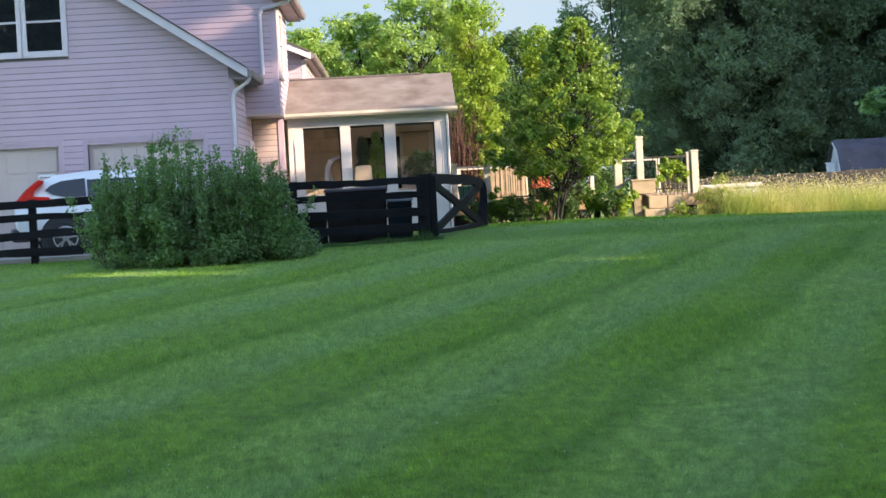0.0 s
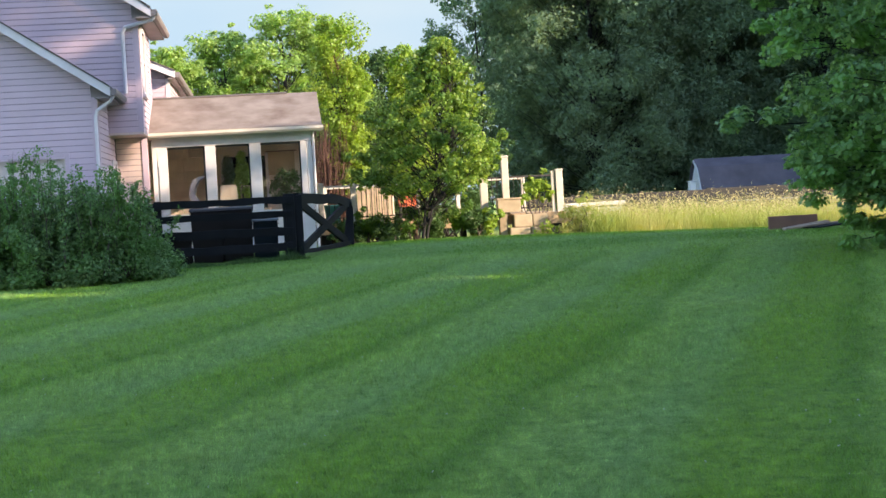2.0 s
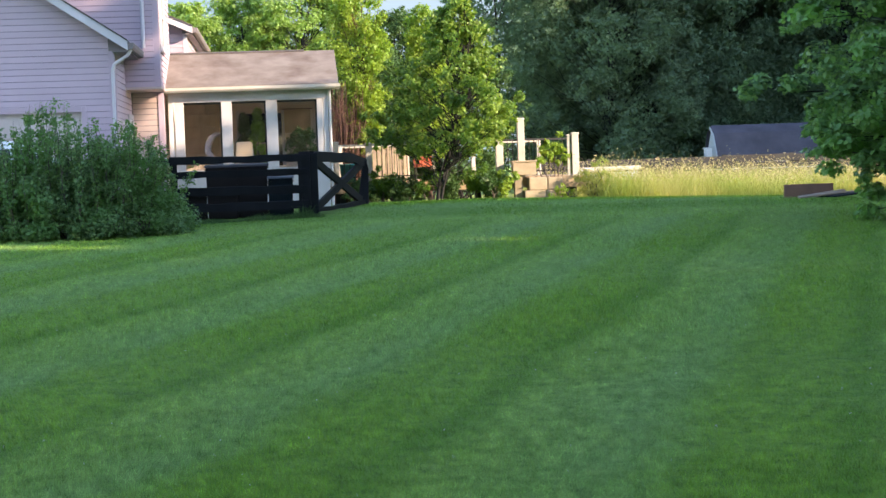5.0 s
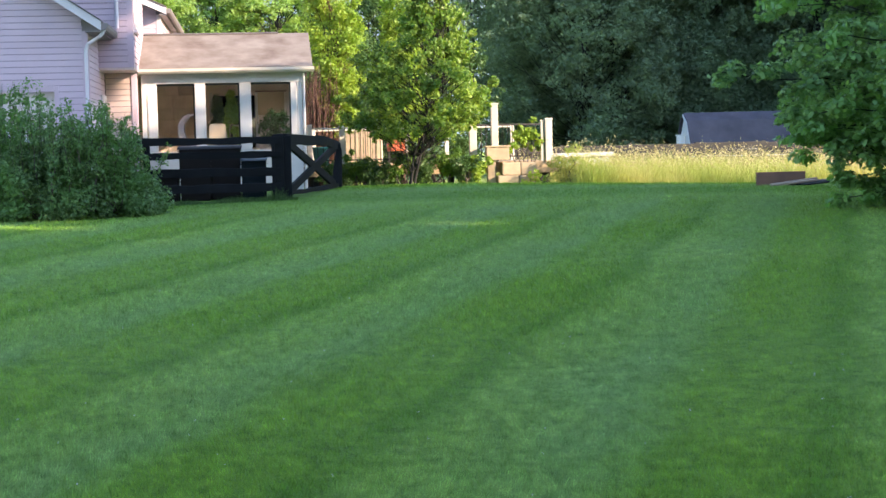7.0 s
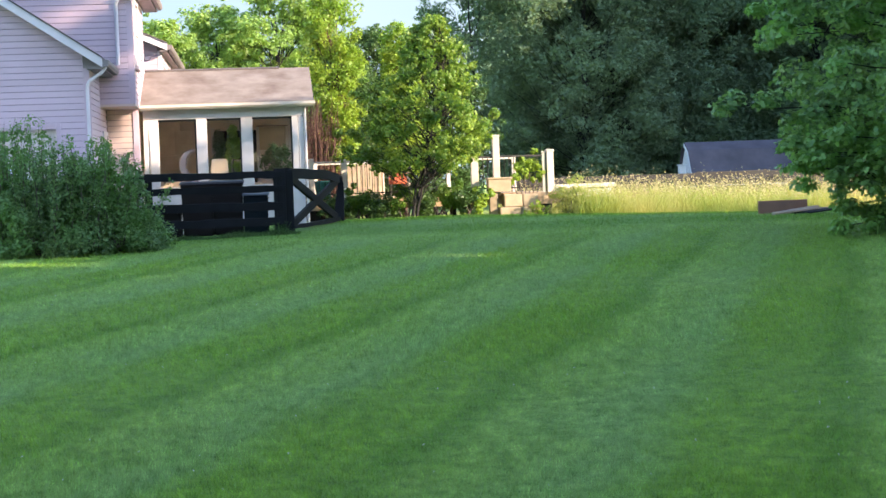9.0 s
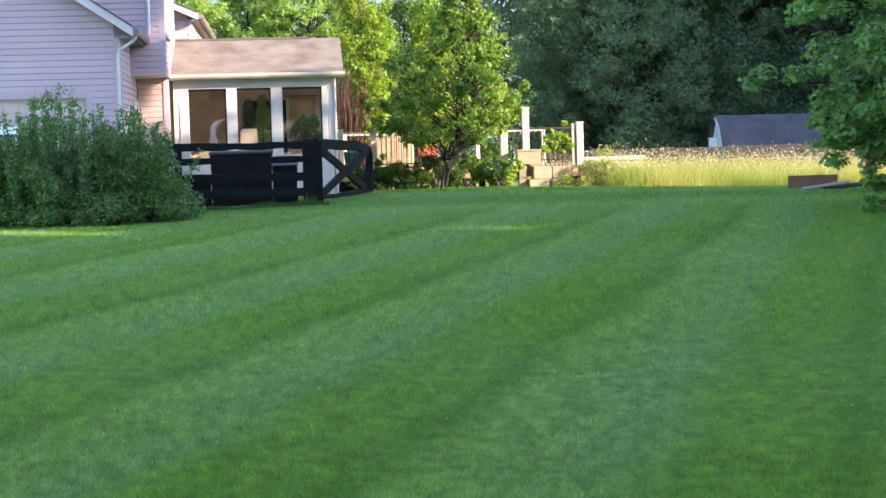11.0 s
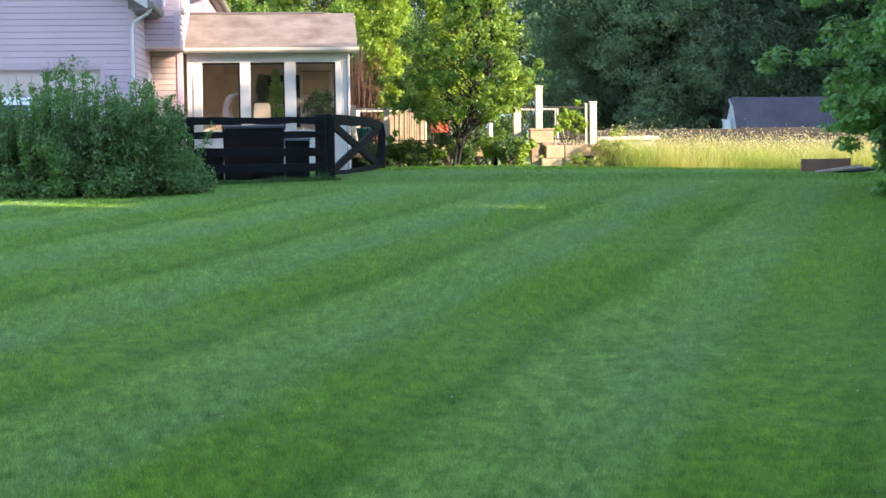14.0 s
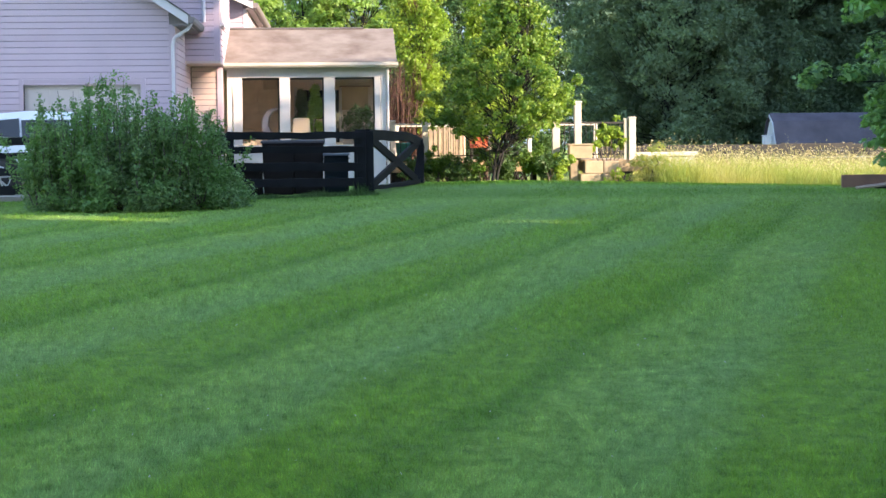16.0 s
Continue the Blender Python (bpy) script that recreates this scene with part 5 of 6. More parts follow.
# ---- big shrub by the fence ----
def big_bush():
    rng = np.random.default_rng(11)
    ob = thing("shrub", (-3.2, 28.0, ground_z(28)), "large loose dark-green shrub in front of the fence", "shrub")
    segs, parts = [], []
    g = ground_z(28)
    # dense skirt
    for k in range(105):
        a = rng.uniform(0, 2 * math.pi)
        r = math.sqrt(rng.random())
        x, y = -3.25 + 1.88 * r * math.cos(a), 28.1 + 1.25 * r * math.sin(a)
        z = g + rng.uniform(0.06, 1.15 if x < -2.7 else 0.75) * (1 - 0.25 * r * r)
        size = rng.uniform(0.20, 0.36)
        parts.append(clump_leaves(rng, np.array((x, y, z)), size, 360, 0.052, ROUND_LEAF, 0.8))
        segs += wander(rng, (-3.15 + (x + 3.15) * 0.4, 28.1 + (y - 28.1) * 0.4, g - 0.1), (x, y, z), 0.014, 0.005, 4, 0.04)
    for k in range(75):
        a = rng.uniform(0, 2 * math.pi)
        r = rng.uniform(0.75, 1.0)
        x, y = -3.22 + 1.80 * r * math.cos(a), 28.1 + 1.25 * r * math.sin(a)
        parts.append(clump_leaves(rng, np.array((x, y, g + rng.uniform(0.04, 0.30))), rng.uniform(0.16, 0.28), 210, 0.050, ROUND_LEAF, 0.8))
    # upright shoots with leaves up their length, thinner towards the top
    for k in range(185):
        a = rng.uniform(0, 2 * math.pi)
        r = math.sqrt(rng.random())
        x, y = -3.38 + 1.70 * r * math.cos(a), 28.1 + 1.1 * r * math.sin(a)
        crest = np.interp(x, (-5.1, -4.75, -4.4, -3.75, -3.3, -2.55, -2.1, -1.55), (1.15, 1.75, 2.0, 2.36, 1.90, 1.95, 1.60, 0.95))
        height = crest * rng.uniform(0.62, 1.0)
        tip = np.array((x + rng.normal() * 0.14 + 0.06 * (x + 3.3), y + rng.normal() * 0.15, g + height))
        sh = wander(rng, (x, y, g + 0.1), tip, 0.011, 0.003, 6, 0.018)
        segs += sh
        for i, s in enumerate(sh[1:]):
            for _ in range(2):
                f = rng.random()
                c = np.array(s[0]) * (1 - f) + np.array(s[1]) * f
                parts.append(clump_leaves(rng, c, rng.uniform(0.08, 0.17) * (1.1 - 0.1 * i), 34 - 3 * i, 0.054, ROUND_LEAF, 1.1))
    link("stem", limb_mesh("stem", segs, "bark", 5), ob, kind="stuff")
    link("foliage", polygons_mesh("foliage", np.concatenate(parts), 6, "leaf_bush"), ob)


big_bush()

# ---- planting along the deck ----
rs = random.Random(8)
for i in range(7):
    x = 2.0 + i * 0.52 + rs.uniform(-0.12, 0.12)
    y = 41.0 + rs.uniform(-0.15, 0.35)
    g = ground_z(y, x)
    h = rs.uniform(0.42, 0.68)
    blobs = [(x + rs.uniform(-0.2, 0.2), y + rs.uniform(-0.15, 0.15), g + h * rs.uniform(0.4, 1.0), rs.uniform(0.20, 0.32), 520) for _ in range(7)]
    # every other shrub takes the leaf colour with shade in it
    foliage_thing("deck_shrub", "low green leafy shrub at the foot of the deck", "shrub", blobs, 0.06, "leaf_mid" if i % 2 else "leaf_deep_shade", 40 + i, ROUND_LEAF, base=(x, y, g), group="shrubs along the deck")
foliage_thing("deck_shrub", "bright green leafy shrub beside the planter box", "shrub", [(5.12 + (0.17 * k) % 0.45, 41.2, 0.66 + 0.10 * k, 0.20, 420) for k in range(6)], 0.075, "leaf_lime", 61, ROUND_LEAF, base=(5.4, 41.25, ground_z(41.2)), group="shrubs along the deck")
foliage_thing("stone_weeds", "lime-green weeds growing against the tan stones", "weeds", [(6.62 + (0.17 * k) % 0.4, 41.25, 0.58 + 0.05 * k, 0.13, 150) for k in range(5)], 0.05, "leaf_lime", 64, ROUND_LEAF, base=(6.75, 41.3, ground_z(41.3, 6.75)))
foliage_thing("climber", "yellow-green climbing vine on the deck rail", "vine", [(6.35 + 0.16 * k, 41.98, 1.45 + 0.13 * ((k * 3) % 5), 0.20, 130) for k in range(6)], 0.12, "leaf_lime", 62, ROUND_LEAF, base=(6.7, 41.9, 1.14))

foliage_thing("meadow_bush", "yellow-green feathery bush at the end of the deck", "shrub", [(7.45 + 0.14 * (k % 5), 41.2 + 0.1 * (k % 3), 0.66 + 0.05 * k, 0.22, 240) for k in range(13)], 0.055, "tall_grass", 63, DIAMOND, base=(7.75, 41.3, ground_z(41.3)))

# ---- trees ----
cone = lambda h: max(0.12, (1 - h) ** 0.75) * min(1.0, 0.45 + 2.2 * h)
oval = lambda h: math.sin(math.pi * min(0.97, max(0.05, 0.16 + 0.80 * h))) ** 0.75

sapling_shape = lambda h: float(np.interp(h, (0.0, 0.12, 0.32, 0.50, 0.68, 0.85, 1.0), (0.66, 1.0, 1.0, 0.78, 0.56, 0.40, 0.10)))
sapling = tree("young_tree", "young broadleaf tree, bright yellow-green at the sunlit top", 4.70, 1.66, 0.235, 225, 74, 0.215, 0.090, "leaf_young", 27, sapling_shape, ROUND_LEAF, bark="dark_bark", trunk_r=0.034, stems=3, category="tree", inner=0.2, limb=0.16, rise=0.05, lean=0.6, up=0.45, boughs=((5, 2.0, 2.15, 0.45), (172, 2.1, 1.75, 0.0), (188, 1.5, 1.6, 0.1), (160, 2.7, 1.3, 0.2), (0, 1.5, 1.75, 0.1), (-70, 2.3, 1.4, 0.1), (-20, 3.2, 1.15, 0.3), (200, 2.9, 1.1, 0.3)))
stand(sapling, 3.66, 40.3)

cedar = tree("cedar", "narrow yellow-green cedar with a bare red-brown lower trunk", 6.2, 0.66, 0.26, 80, 130, 0.30, 0.10, "leaf_lime", 23, lambda h: 0.55 + 0.45 * math.sin(math.pi * (0.15 + 0.7 * h)), DIAMOND, bark="red_bark", trunk_r=0.12, flat=1.2, limb=0.10, up=0.3)
stand(cedar, 2.28, 47.0)


def dry_thicket():
    """Bare red-brown twigs between the porch and the cedar."""
    ob = thing("dry_thicket", (1.75, 46.7, ground_z(46.7)), "bare red-brown dead twigs beside the porch", "shrub")
    rng = np.random.default_rng(91)
    g = ground_z(46.7)
    segs = []
    for k in range(250):
        x, y = rng.uniform(1.38, 2.15), rng.uniform(46.35, 47.1)
        tip = np.array((x + rng.normal() * 0.22, y + rng.normal() * 0.2, g + rng.uniform(1.2, 3.5)))
        tw = wander(rng, (x, y, g - 0.05), tip, 0.022, 0.006, 5, 0.02)
        segs += tw
        for q in tw[1:]:
            segs += wander(rng, q[0], np.array(q[0]) + rng.normal(size=3) * (0.25, 0.2, 0.2) + (0, 0, 0.15), 0.008, 0.003, 3, 0.08)
    link("twig", limb_mesh("twig", segs, "red_bark", 4), ob, kind="stuff")


dry_thicket()
again(cedar, 4.20, 47.6, 60, 0.86)

# sunlit trees behind the house
lime_a = tree("tree", "full sunlit light-green tree behind the house", 9.2, 3.3, 0.14, 130, 200, 0.70, 0.15, "leaf_back", 31, oval, DIAMOND, bark="dark_bark", trunk_r=0.2, up=0.8, flat=0.6)
stand(lime_a, 1.0, 60.5, scale=0.88)
lime_b = tree("tree", "sunlit light-green tree behind the house", 8.2, 2.9, 0.12, 110, 200, 0.68, 0.15, "leaf_back", 32, oval, DIAMOND, bark="dark_bark", trunk_r=0.18, up=0.8, flat=0.6)
stand(lime_b, -3.0, 59.0, scale=0.84)
# these trees look shaded only through their darker leaf colour
mid_a = tree("tree", "green tree in the row behind the porch, shade put into its leaf colour", 8.4, 2.8, 0.10, 110, 200, 0.68, 0.15, "leaf_deep_shade", 33, oval, DIAMOND, bark="dark_bark", trunk_r=0.18)
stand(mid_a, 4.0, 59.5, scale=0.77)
again(lime_a, -6.5, 63.0, 80, 0.85)
again(lime_b, -1.1, 61.8, 77, 0.93)
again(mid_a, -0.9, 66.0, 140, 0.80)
again(lime_b, 2.6, 64.0, 30, 0.88)
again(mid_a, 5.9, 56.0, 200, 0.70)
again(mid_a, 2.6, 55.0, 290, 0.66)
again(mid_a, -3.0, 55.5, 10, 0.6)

# dark wood beyond the paddock
wood_shape = lambda h: 0.55 + 0.45 * oval(h)
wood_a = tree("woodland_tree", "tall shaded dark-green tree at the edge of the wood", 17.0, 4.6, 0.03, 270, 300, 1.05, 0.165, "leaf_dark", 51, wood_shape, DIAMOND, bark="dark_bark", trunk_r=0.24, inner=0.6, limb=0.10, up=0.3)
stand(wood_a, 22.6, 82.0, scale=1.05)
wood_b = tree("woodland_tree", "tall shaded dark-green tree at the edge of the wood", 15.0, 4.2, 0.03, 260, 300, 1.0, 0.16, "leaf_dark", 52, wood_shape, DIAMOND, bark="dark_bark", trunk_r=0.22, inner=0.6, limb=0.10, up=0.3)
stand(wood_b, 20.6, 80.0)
wood_c = tree("woodland_tree", "tall grey-green tree at the near end of the wood, its leaves tinted as by haze", 16.0, 4.4, 0.03, 250, 260, 1.0, 0.165, "leaf_hazy", 57, wood_shape, DIAMOND, bark="dark_bark", trunk_r=0.22, inner=0.6, limb=0.10, up=0.3)
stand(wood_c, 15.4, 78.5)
lacy = tree("woodland_tree", "sparse tree with sky between its leaves, tinted grey-green as by haze", 13.0, 2.6, 0.10, 75, 110, 0.75, 0.17, "leaf_hazy", 58, wood_shape, DIAMOND, bark="dark_bark", trunk_r=0.15, inner=0.4, limb=0.12, up=0.3)
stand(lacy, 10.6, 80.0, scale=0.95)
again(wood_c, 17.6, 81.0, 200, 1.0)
for i, (x, y, s) in enumerate([(27.5, 80, 1.0), (32.0, 82, 1.05), (36.5, 81, 1.0)]):
    again(wood_a if i % 2 else wood_b, x, y, 57 * i, s)
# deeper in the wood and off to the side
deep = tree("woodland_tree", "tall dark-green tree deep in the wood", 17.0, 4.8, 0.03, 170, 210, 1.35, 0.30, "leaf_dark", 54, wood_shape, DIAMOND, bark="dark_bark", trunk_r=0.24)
stand(deep, 16.2, 87.0, scale=0.9)
for i, (x, y, s) in enumerate([(18.8, 88, 1.1), (21.0, 89, 1.15), (26.0, 90, 1.2), (31.0, 90, 1.15), (36.0, 90, 1.1), (41.0, 86, 1.1), (19.0, 98, 1.15), (23.0, 99, 1.25), (28.0, 99, 1.25), (36.0, 99, 1.2), (1.5, 94, 0.46), (-4.5, 94, 0.46), (-11.0, 92, 0.46)]):
    again(deep, x, y, 57 * i, s)

# oak beside the lawn, its boughs hang into view
oak_shape = lambda h: float(np.interp(h, (0.0, 0.05, 0.145, 0.22, 0.30, 0.40, 0.6, 0.8, 1.0), (0.92, 1.0, 0.96, 0.94, 0.92, 1.04, 1.05, 0.8, 0.35)))
oak = tree("oak_tree", "spreading oak beside the lawn with low hanging boughs", 7.4, 3.50, 0.135, 430, 100, 0.37, 0.115, "leaf_oak", 76, oak_shape, OAK_LEAF, bark="dark_bark", trunk_r=0.24, flat=0.62, inner=0.6, along=1, limb=0.05, rise=-0.07, up=0.65, boughs=((181, 2.15, 4.75, -0.1), (150, 1.9, 3.7, -0.3), (178, 3.15, 3.9, 0.1), (185, 3.5, 4.15, 0.1), (172, 3.9, 4.2, 0.1), (183, 1.1, 2.95, -0.95), (190, 1.0, 2.7, -0.8), (176, 1.15, 2.5, -0.85), (215, 2.6, 4.6, -0.2), (70, 2.4, 4.7, -0.2), (300, 2.1, 4.7, -0.3), (184, 1.4, 3.7, -0.2), (170, 1.3, 3.3, -0.2), (195, 1.6, 3.7, -0.2), (178, 1.2, 3.55, -0.2), (191, 1.2, 3.5, -0.2)))
stand(oak, 11.6, 24.5)

# unseen trees placed to shade lawn, garage and wood, and darken window reflections
shade = tree("woodland_tree", "dense dark-green tree added out of view to block light", 17.0, 4.8, 0.03, 100, 60, 1.35, 0.66, "leaf_dark", 56, wood_shape, DIAMOND, bark="dark_bark", trunk_r=0.24)
stand(shade, 22.68, 12.31, turn=238, scale=1.08)
for x, y, s, turn in [(20.91, 6.05, 1.0, 68.7), (21, 0.6, 1.0, 120), (24.6, -7.7, 1.0, 30), (16.0, 18.0, 0.85, 15), (29.7, 12.91, 1.1, 159), (27.9, -3.78, 1.15, 222.8), (36.92, 5.12, 1.2, 54.2), (21, -5.5, 1.0, 280), (22, -12.5, 1.05, 320), (28.5, -10.5, 1.15, 20), (24.5, -2.4, 1.0, 70),
                      (21.0, 21.8, 0.60, 0), (21.2, 24.9, 0.66, 40), (21.0, 28.0, 0.40, 80), (25.5, 23.4, 0.58, 120), (41, 61.5, 0.8, 45), (46, 57, 1.2, 160), (48, 66, 1.2, 200), (46, 50, 1.15, 90), (34, 66, 1.0, 25), (40, 64, 1.1, 130),
                      (-9, -32, 1.1, 240), (-16, -33, 1.2, 280), (-23, -35, 1.2, 320), (-2, -36, 1.1, 0), (6, -36, 1.15, 40), (14, -33, 1.1, 80)]:
    again(shade, x, y, turn, s)
# unseen high crown, added to keep sun off the upper house wall
tall = tree("woodland_tree", "tall high-crowned tree added out of view to shade the upper house wall", 22.0, 4.2, 0.5, 80, 60, 1.2, 0.66, "leaf_dark", 53, lambda h: 0.75 + 0.25 * oval(h), DIAMOND, bark="dark_bark", trunk_r=0.2)
stand(tall, 21.5, 16.9)


def crown_gap(x, y, r, share=0.8, seed=0):
    """Thin the leaves along one line to the sun, so that a fleck of light falls on the lawn."""
    rng = np.random.default_rng(seed)
    foot, way = np.array((x, y, ground_z(y, x))), np.array(SUN_WAY)
    for ob in [o for o in scene.objects if o.parent is None and o.name.startswith("woodland_tree")]:
        base = np.array(ob.matrix_basis.translation) - foot
        if base[0] < 0 or np.linalg.norm((base - way * (base @ way))[:2]) > 16:
            continue
        crown = [c for c in ob.children if c.name.startswith("crown")][0]
        me = crown.data
        co = np.empty(len(me.vertices) * 3, np.float32)
        me.vertices.foreach_get("co", co)
        m = np.array(ob.matrix_basis @ crown.matrix_parent_inverse)
        quads = co.reshape(-1, 4, 3)
        mid = quads.mean(1) @ m[:3, :3].T + m[:3, 3] - foot
        off = np.linalg.norm(mid - (mid @ way)[:, None] * way, axis=1)
        gone = (off < r) & (rng.random(len(off)) < share)
        if gone.any():
            crown.data = polygons_mesh("crown", quads[~gone], 4, "leaf_dark")


for k, (x, y, r, share) in enumerate(((2.75, 23.5, 0.46, 0.97), (-0.2, 19.7, 0.40, 0.93), (-3.6, 25.6, 0.55, 0.95), (-4.7, 26.0, 0.50, 0.93), (-2.5, 26.3, 0.45, 0.93))):
    crown_gap(x, y, r, share, k)


# ---- paddock: far fence, shed, tall grass ----
def paddock_fence():
    ob = thing("paddock_fence", (14, 58, ground_z(58)), "weathered grey-brown board fence across the paddock", "fence")
    g = ground_z(58)
    rng = random.Random(4)
    xs = [8.2 + 2.4 * k for k in range(9)]
    for x in xs:
        part("post", box(x - 0.07, x + 0.07, 58, 58.14, g - 0.2, g + 1.22, 0.01), "grey_wood", ob)
    for a, b in zip(xs, xs[1:]):
        for h in (0.16, 0.38, 0.60, 0.82, 1.05):
            part("rail", beam((a, 57.98, g + h + rng.uniform(-0.02, 0.02)), (b, 57.98, g + h + rng.uniform(-0.02, 0.02)), 0.03, 0.215 if h < 1 else 0.25), "grey_wood", ob)


paddock_fence()


def paddock_gate():
    g = ground_z(44, 16)
    ob = thing("paddock_gate", (16.2, 44.0, g), "low sunlit tan board gate beyond the tall grass", "gate")
    for x in (15.40, 15.98, 17.4):
        part("post", box(x - 0.06, x + 0.06, 44.0, 44.12, g - 0.1, 1.34, 0.01), "pale_plank", ob)
    for z, w in ((1.27, 0.12), (0.86, 0.14)):
        part("rail", beam((15.30, 43.98, z), (17.6, 43.98, z + 0.03), 0.03, w, 0.006), "pale_plank", ob)
    for k in range(6):
        part("board", box(16.05 + 0.22 * k, 16.24 + 0.22 * k, 43.995, 44.02, g + 0.1, 1.20, 0.004), "pale_plank", ob)


paddock_gate()


def white_rail():
    ob = thing("white_rail", (12.0, 56.5, ground_z(56.5)), "low white rail behind the tall grass", "rail")
    part("rail", beam((9.7, 56.5, 1.17), (12.1, 56.5, 1.19), 0.08, 0.14, 0.02), "porch_white", ob)
    part("panel", box(9.8, 12.0, 56.57, 56.60, 0.35, 1.07, 0.006), "shed_white", ob)
    for x in (9.9, 11.0, 11.95):
        part("post", box(x - 0.05, x + 0.05, 56.605, 56.70, 0.2, 1.2, 0.01), "porch_white", ob)


white_rail()


def garden_shed():
    g = ground_z(73)
    ob = thing("shed", (21.0, 73.5, g), "small white shed with a dark purple-grey shingle roof", "shed")
    x0, x1, y0, y1, ez, rz = 18.85, 23.2, 72.0, 74.1, 1.42, 2.76
    ym = (y0 + y1) / 2
    part("wall", prism([(y0, g - 0.1), (y1, g - 0.1), (y1, ez), (ym, rz - 0.06), (y0, ez)], "x", x0, x0 + 0.1), "shed_white", ob)
    part("wall", prism([(y0, g - 0.1), (y1, g - 0.1), (y1, ez), (ym, rz - 0.06), (y0, ez)], "x", x1 - 0.1, x1), "shed_white", ob)
    part("wall", box(x0 + 0.102, x1 - 0.102, y0, y0 + 0.08, g - 0.1, ez), "shed_white", ob)
    part("wall", box(x0 + 0.102, x1 - 0.102, y1 - 0.08, y1, g - 0.1, ez), "shed_white", ob)
    # gambrel: two pitches each side
    yk, zk = ym - 0.62, rz - 0.36
    part("roof_slope", prism([(y0 - 0.12, ez - 0.06), (yk, zk), (ym, rz), (ym, rz + 0.06), (yk - 0.03, zk + 0.06), (y0 - 0.17, ez - 0.03)], "x", x0 - 0.06, x1 + 0.12), "purple_roof", ob)
    yk2 = ym + 0.62
    part("roof_slope", prism([(y1 + 0.12, ez - 0.06), (yk2, zk), (ym + 0.002, rz), (ym + 0.002, rz + 0.06), (yk2 + 0.03, zk + 0.06), (y1 + 0.17, ez - 0.03)], "x", x0 - 0.06, x1 + 0.12), "purple_roof", ob)
    part("rake_board", prism([(y0 - 0.16, ez - 0.18), (yk, zk - 0.14), (ym, rz - 0.12), (ym, rz - 0.005), (yk, zk - 0.005), (y0 - 0.16, ez - 0.06)], "x", x0 - 0.10, x0 - 0.062), "shed_white", ob)
    part("door", box(x0 - 0.04, x0 - 0.003, ym - 0.4, ym + 0.4, g, 1.95, 0.01), "shed_white", ob)


garden_shed()


def utility_box():
    ob = thing("utility_cabinet", (18.44, 72.2, ground_z(72.2)), "pale grey-white utility cabinet beside the shed", "cabinet")
    part("body", box(18.30, 18.58, 72.0, 72.4, 0.1, 1.80, 0.03), "shed_white", ob)
    part("lid", box(18.27, 18.61, 71.97, 72.43, 1.802, 1.86, 0.02), "shed_white", ob)


utility_box()


def board_pile():
    g = ground_z(32.5, 10.3)
    ob = thing("raised_bed_panel", (10.3, 32.6, g), "red-brown plywood panel standing on edge on the lawn", "panel")
    part("panel", box(9.86, 10.86, 32.7, 32.74, g - 0.02, g + 0.27, 0.006, turn=None), "red_brown", ob)
    part("cleat", box(9.92, 10.0, 32.745, 32.83, g - 0.02, g + 0.24, 0.004), "red_brown", ob)
    part("cleat", box(10.7, 10.78, 32.745, 32.83, g - 0.02, g + 0.24, 0.004), "red_brown", ob)
    for a, b, w in (((9.95, 32.0, g + 0.02), (10.95, 32.35, g + 0.10), 0.14), ((10.05, 32.35, g + 0.025), (11.0, 32.5, g + 0.13), 0.12)):
        ob2 = thing("plank", (a[0], a[1], g), "weathered pale plank lying on the lawn", "plank", "loose boards on the lawn")
        part("board", beam(a, b, w, 0.035, 0.004), "pale_plank", ob2)
    ob3 = thing("sheet", (11.0, 32.2, g), "thin dark sheet propped on the loose boards", "sheet", "loose boards on the lawn")
    part("sheet", beam((10.50, 32.1, g + 0.02), (11.36, 32.4, g + 0.085), 0.55, 0.03, 0.004), "black_wood", ob3)
    ob4 = thing("plank", (10.9, 32.1, g), "weathered pale plank lying on the dark sheet", "plank", "loose boards on the lawn")
    part("board", beam((10.60, 32.30, g + 0.058), (11.46, 32.55, g + 0.118), 0.13, 0.025, 0.004), "pale_plank", ob4)


board_pile()


def mown_grass():
    rng = np.random.default_rng(81)
    n = 560000
    # more blades towards the foot of the lawn, thinning out away from it
    y = 5.5 * (40.5 / 5.5) ** (rng.random(n) ** 1.25)
    lo, hi = -0.26 * y - 0.4, 0.41 * y + 0.4
    x = lo + (hi - lo) * rng.random(n)
    keep = ~((y > 31.5) & (x < 1.0)) & ~((y > 36) & (x < 1.6)) & (x < 17)
    x, y = x[keep], y[keep]
    z = ground_z(y, x) - 0.025
    n = len(x)
    q = x * math.sin(PASS_DIR) - y * math.cos(PASS_DIR)
    away = np.where(np.interp(q, PASS_EDGES, range(len(PASS_EDGES))) % 1.0 < 0.55, 1.0, -1.0)
    rnd = rng.normal(size=(n, 2)) * 1.9
    d = np.stack([math.cos(PASS_DIR) * away, math.sin(PASS_DIR) * away], 1) + rnd
    tall = 1 + 0.12 * np.sin(x * 3.1 + np.sin(y * 1.7) * 2) * np.sin(y * 2.3) + 0.10 * rng.normal(size=n).clip(-2, 3)
    h = rng.uniform(0.022, 0.05, n) * tall
    w = np.maximum(0.0045, y * 0.00042) * rng.uniform(0.7, 1.4, n)
    tri = blades_mesh(rng, np.stack([x, y, z], 1), h + 0.02, w, d, h * rng.uniform(0.1, 0.75, n))
    me = polygons_mesh("grass", tri, 3, "blade")
    tagged(new("grass", me), "short mown green grass blades", "grass", kind="stuff")


mown_grass()


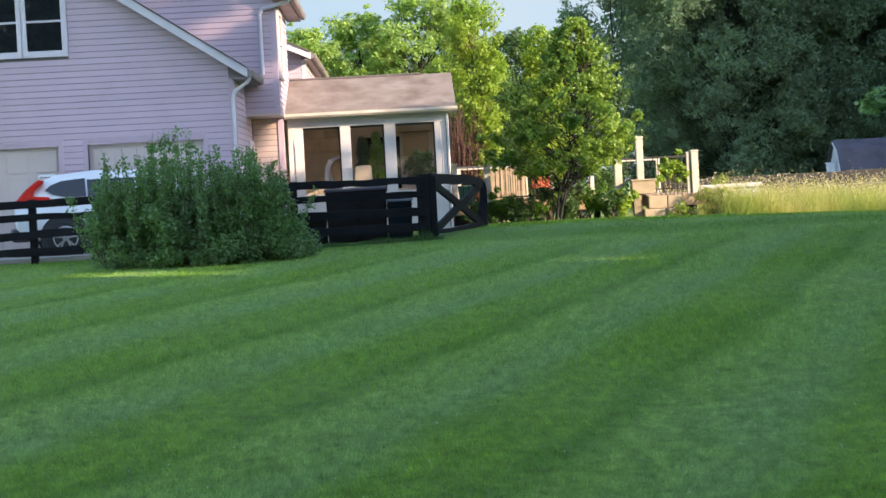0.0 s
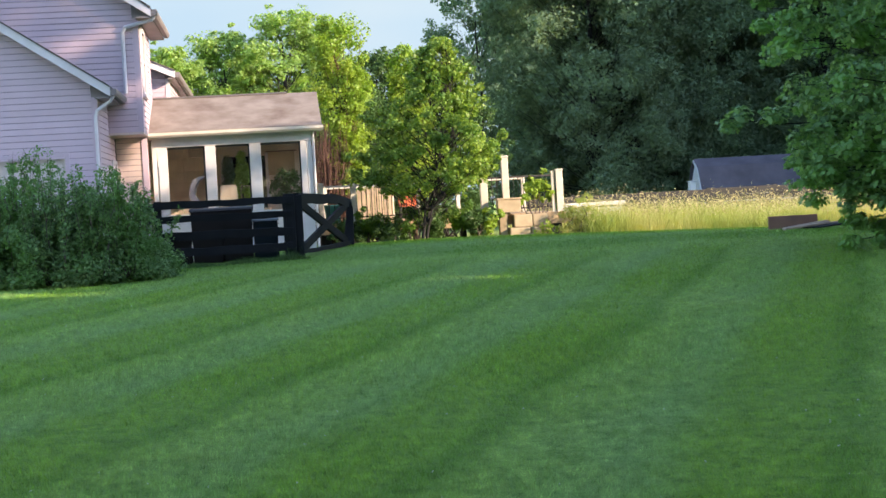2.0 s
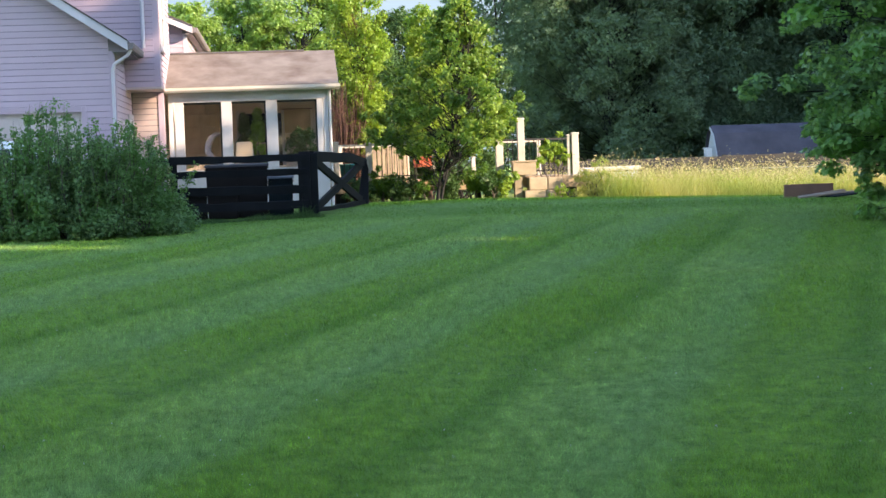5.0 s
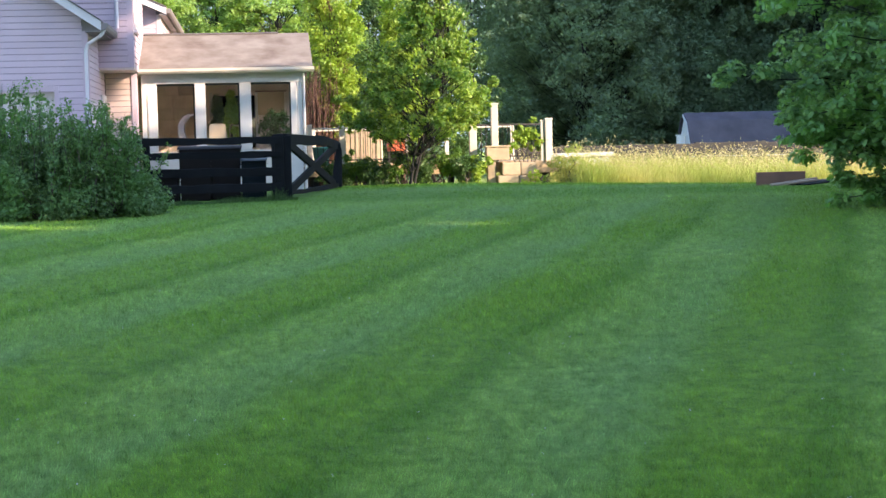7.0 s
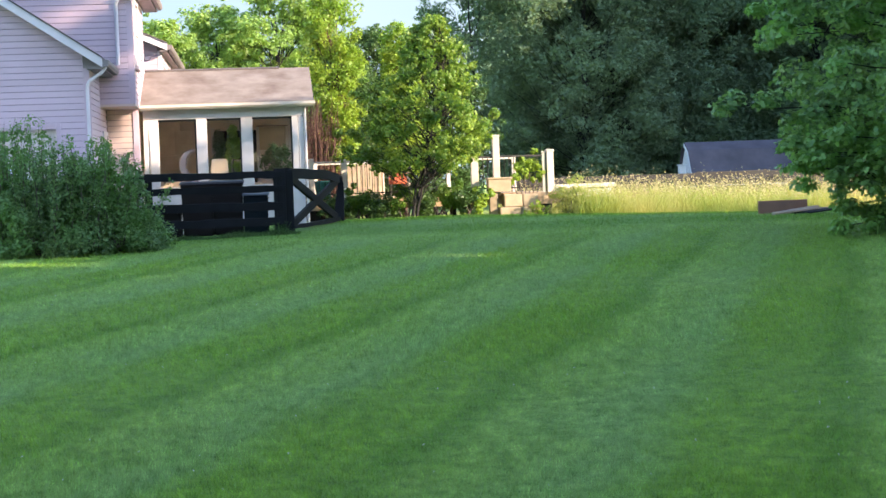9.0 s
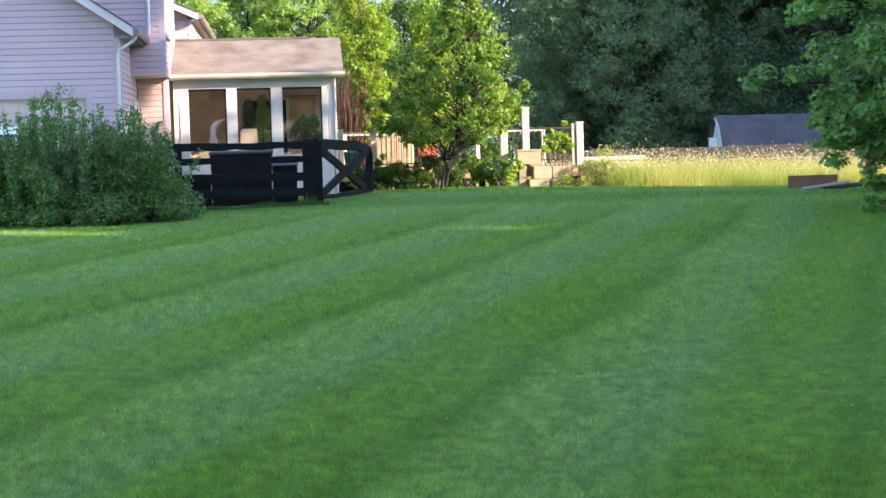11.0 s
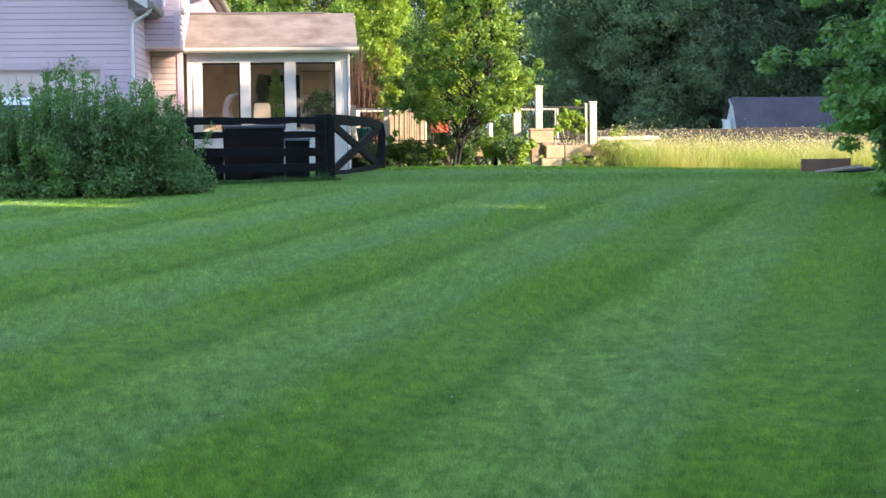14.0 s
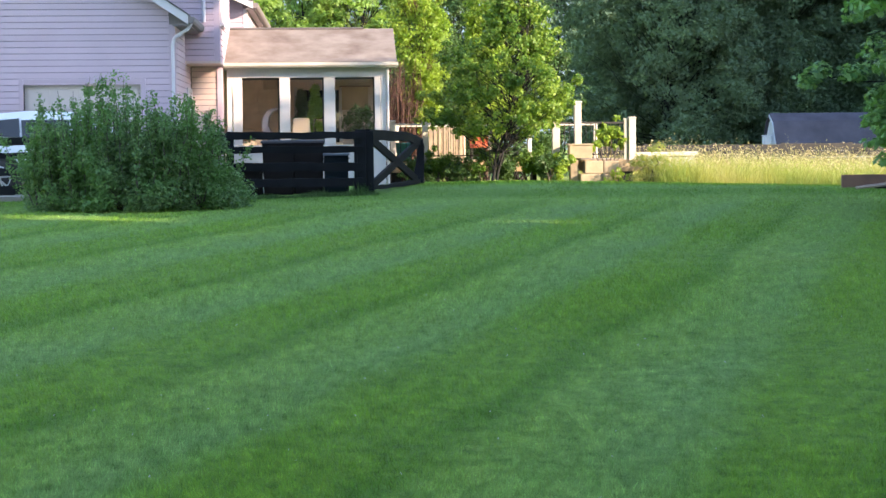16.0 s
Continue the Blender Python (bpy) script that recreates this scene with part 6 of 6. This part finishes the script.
def clover_heads():
    rng = np.random.default_rng(83)
    n = 100
    y = 6.0 * (22.0 / 6.0) ** rng.random(n)
    x = (-0.26 + 0.66 * rng.random(n)) * y
    z = 0.019 * y + rng.uniform(0.03, 0.055, n)
    c = np.stack([x, y, z], 1)
    heads = [leaves(rng, c + rng.normal(size=(n, 3)) * 0.003, rng.normal(size=(n, 3)), rng.uniform(0.005, 0.009, n), ROUND_LEAF, 0.4) for _ in range(3)]
    me = polygons_mesh("clover", np.concatenate(heads), 6, "white")
    tagged(new("clover", me), "tiny white clover heads in the lawn", "clover", kind="stuff")


clover_heads()


def paddock_grass():
    rng = np.random.default_rng(82)
    n = 80000
    y = 40.5 + 16 * rng.random(n) ** 1.6
    x = 7.7 + 14.0 * rng.random(n)
    keep = (x > 7.75) & (y > 40.6 + 0.5 * np.sin(x * 1.3) * 0.4)
    x, y = x[keep], y[keep]
    n = len(x)
    z = ground_z(y, x) - 0.03
    swell = 0.80 + 0.24 * np.sin(x * 1.7) * np.sin(y * 0.9 + x) + 0.20 * np.sin(x * 5.3 + y) * np.sin(x * 2.1 - y) + 0.10 * np.sin(x * 13 + 3 * y)
    h = (0.16 + 0.84 * rng.random(n) ** 1.6) * swell
    d = rng.normal(size=(n, 2))
    tri = blades_mesh(rng, np.stack([x, y, z], 1), h, rng.uniform(0.009, 0.020, n), d, h * rng.uniform(0.1, 0.75, n))
    # loose seed heads round the tips
    pick = (rng.random(n) < 0.22) & (h > 0.45)
    c = np.repeat(tri[pick, 2], 3, axis=0)
    c = c + rng.normal(size=c.shape) * np.array((0.03, 0.03, 0.07))
    heads = leaves(rng, c, rng.normal(size=(len(c), 3)), rng.uniform(0.04, 0.10, len(c)), DIAMOND * np.array((0.45, 1.0)), 0.1)
    me = polygons_mesh("tall_grass", tri, 3, "tall_grass")
    tagged(new("tall_grass", me), "tall sunlit straw-yellow meadow grass gone to seed", "tall grass", kind="stuff")
    me = polygons_mesh("seed_heads", heads, 4, "seed")
    tagged(new("seed_heads", me), "feathery pinkish-tan grass seed heads", "seed heads", kind="stuff")


paddock_grass()
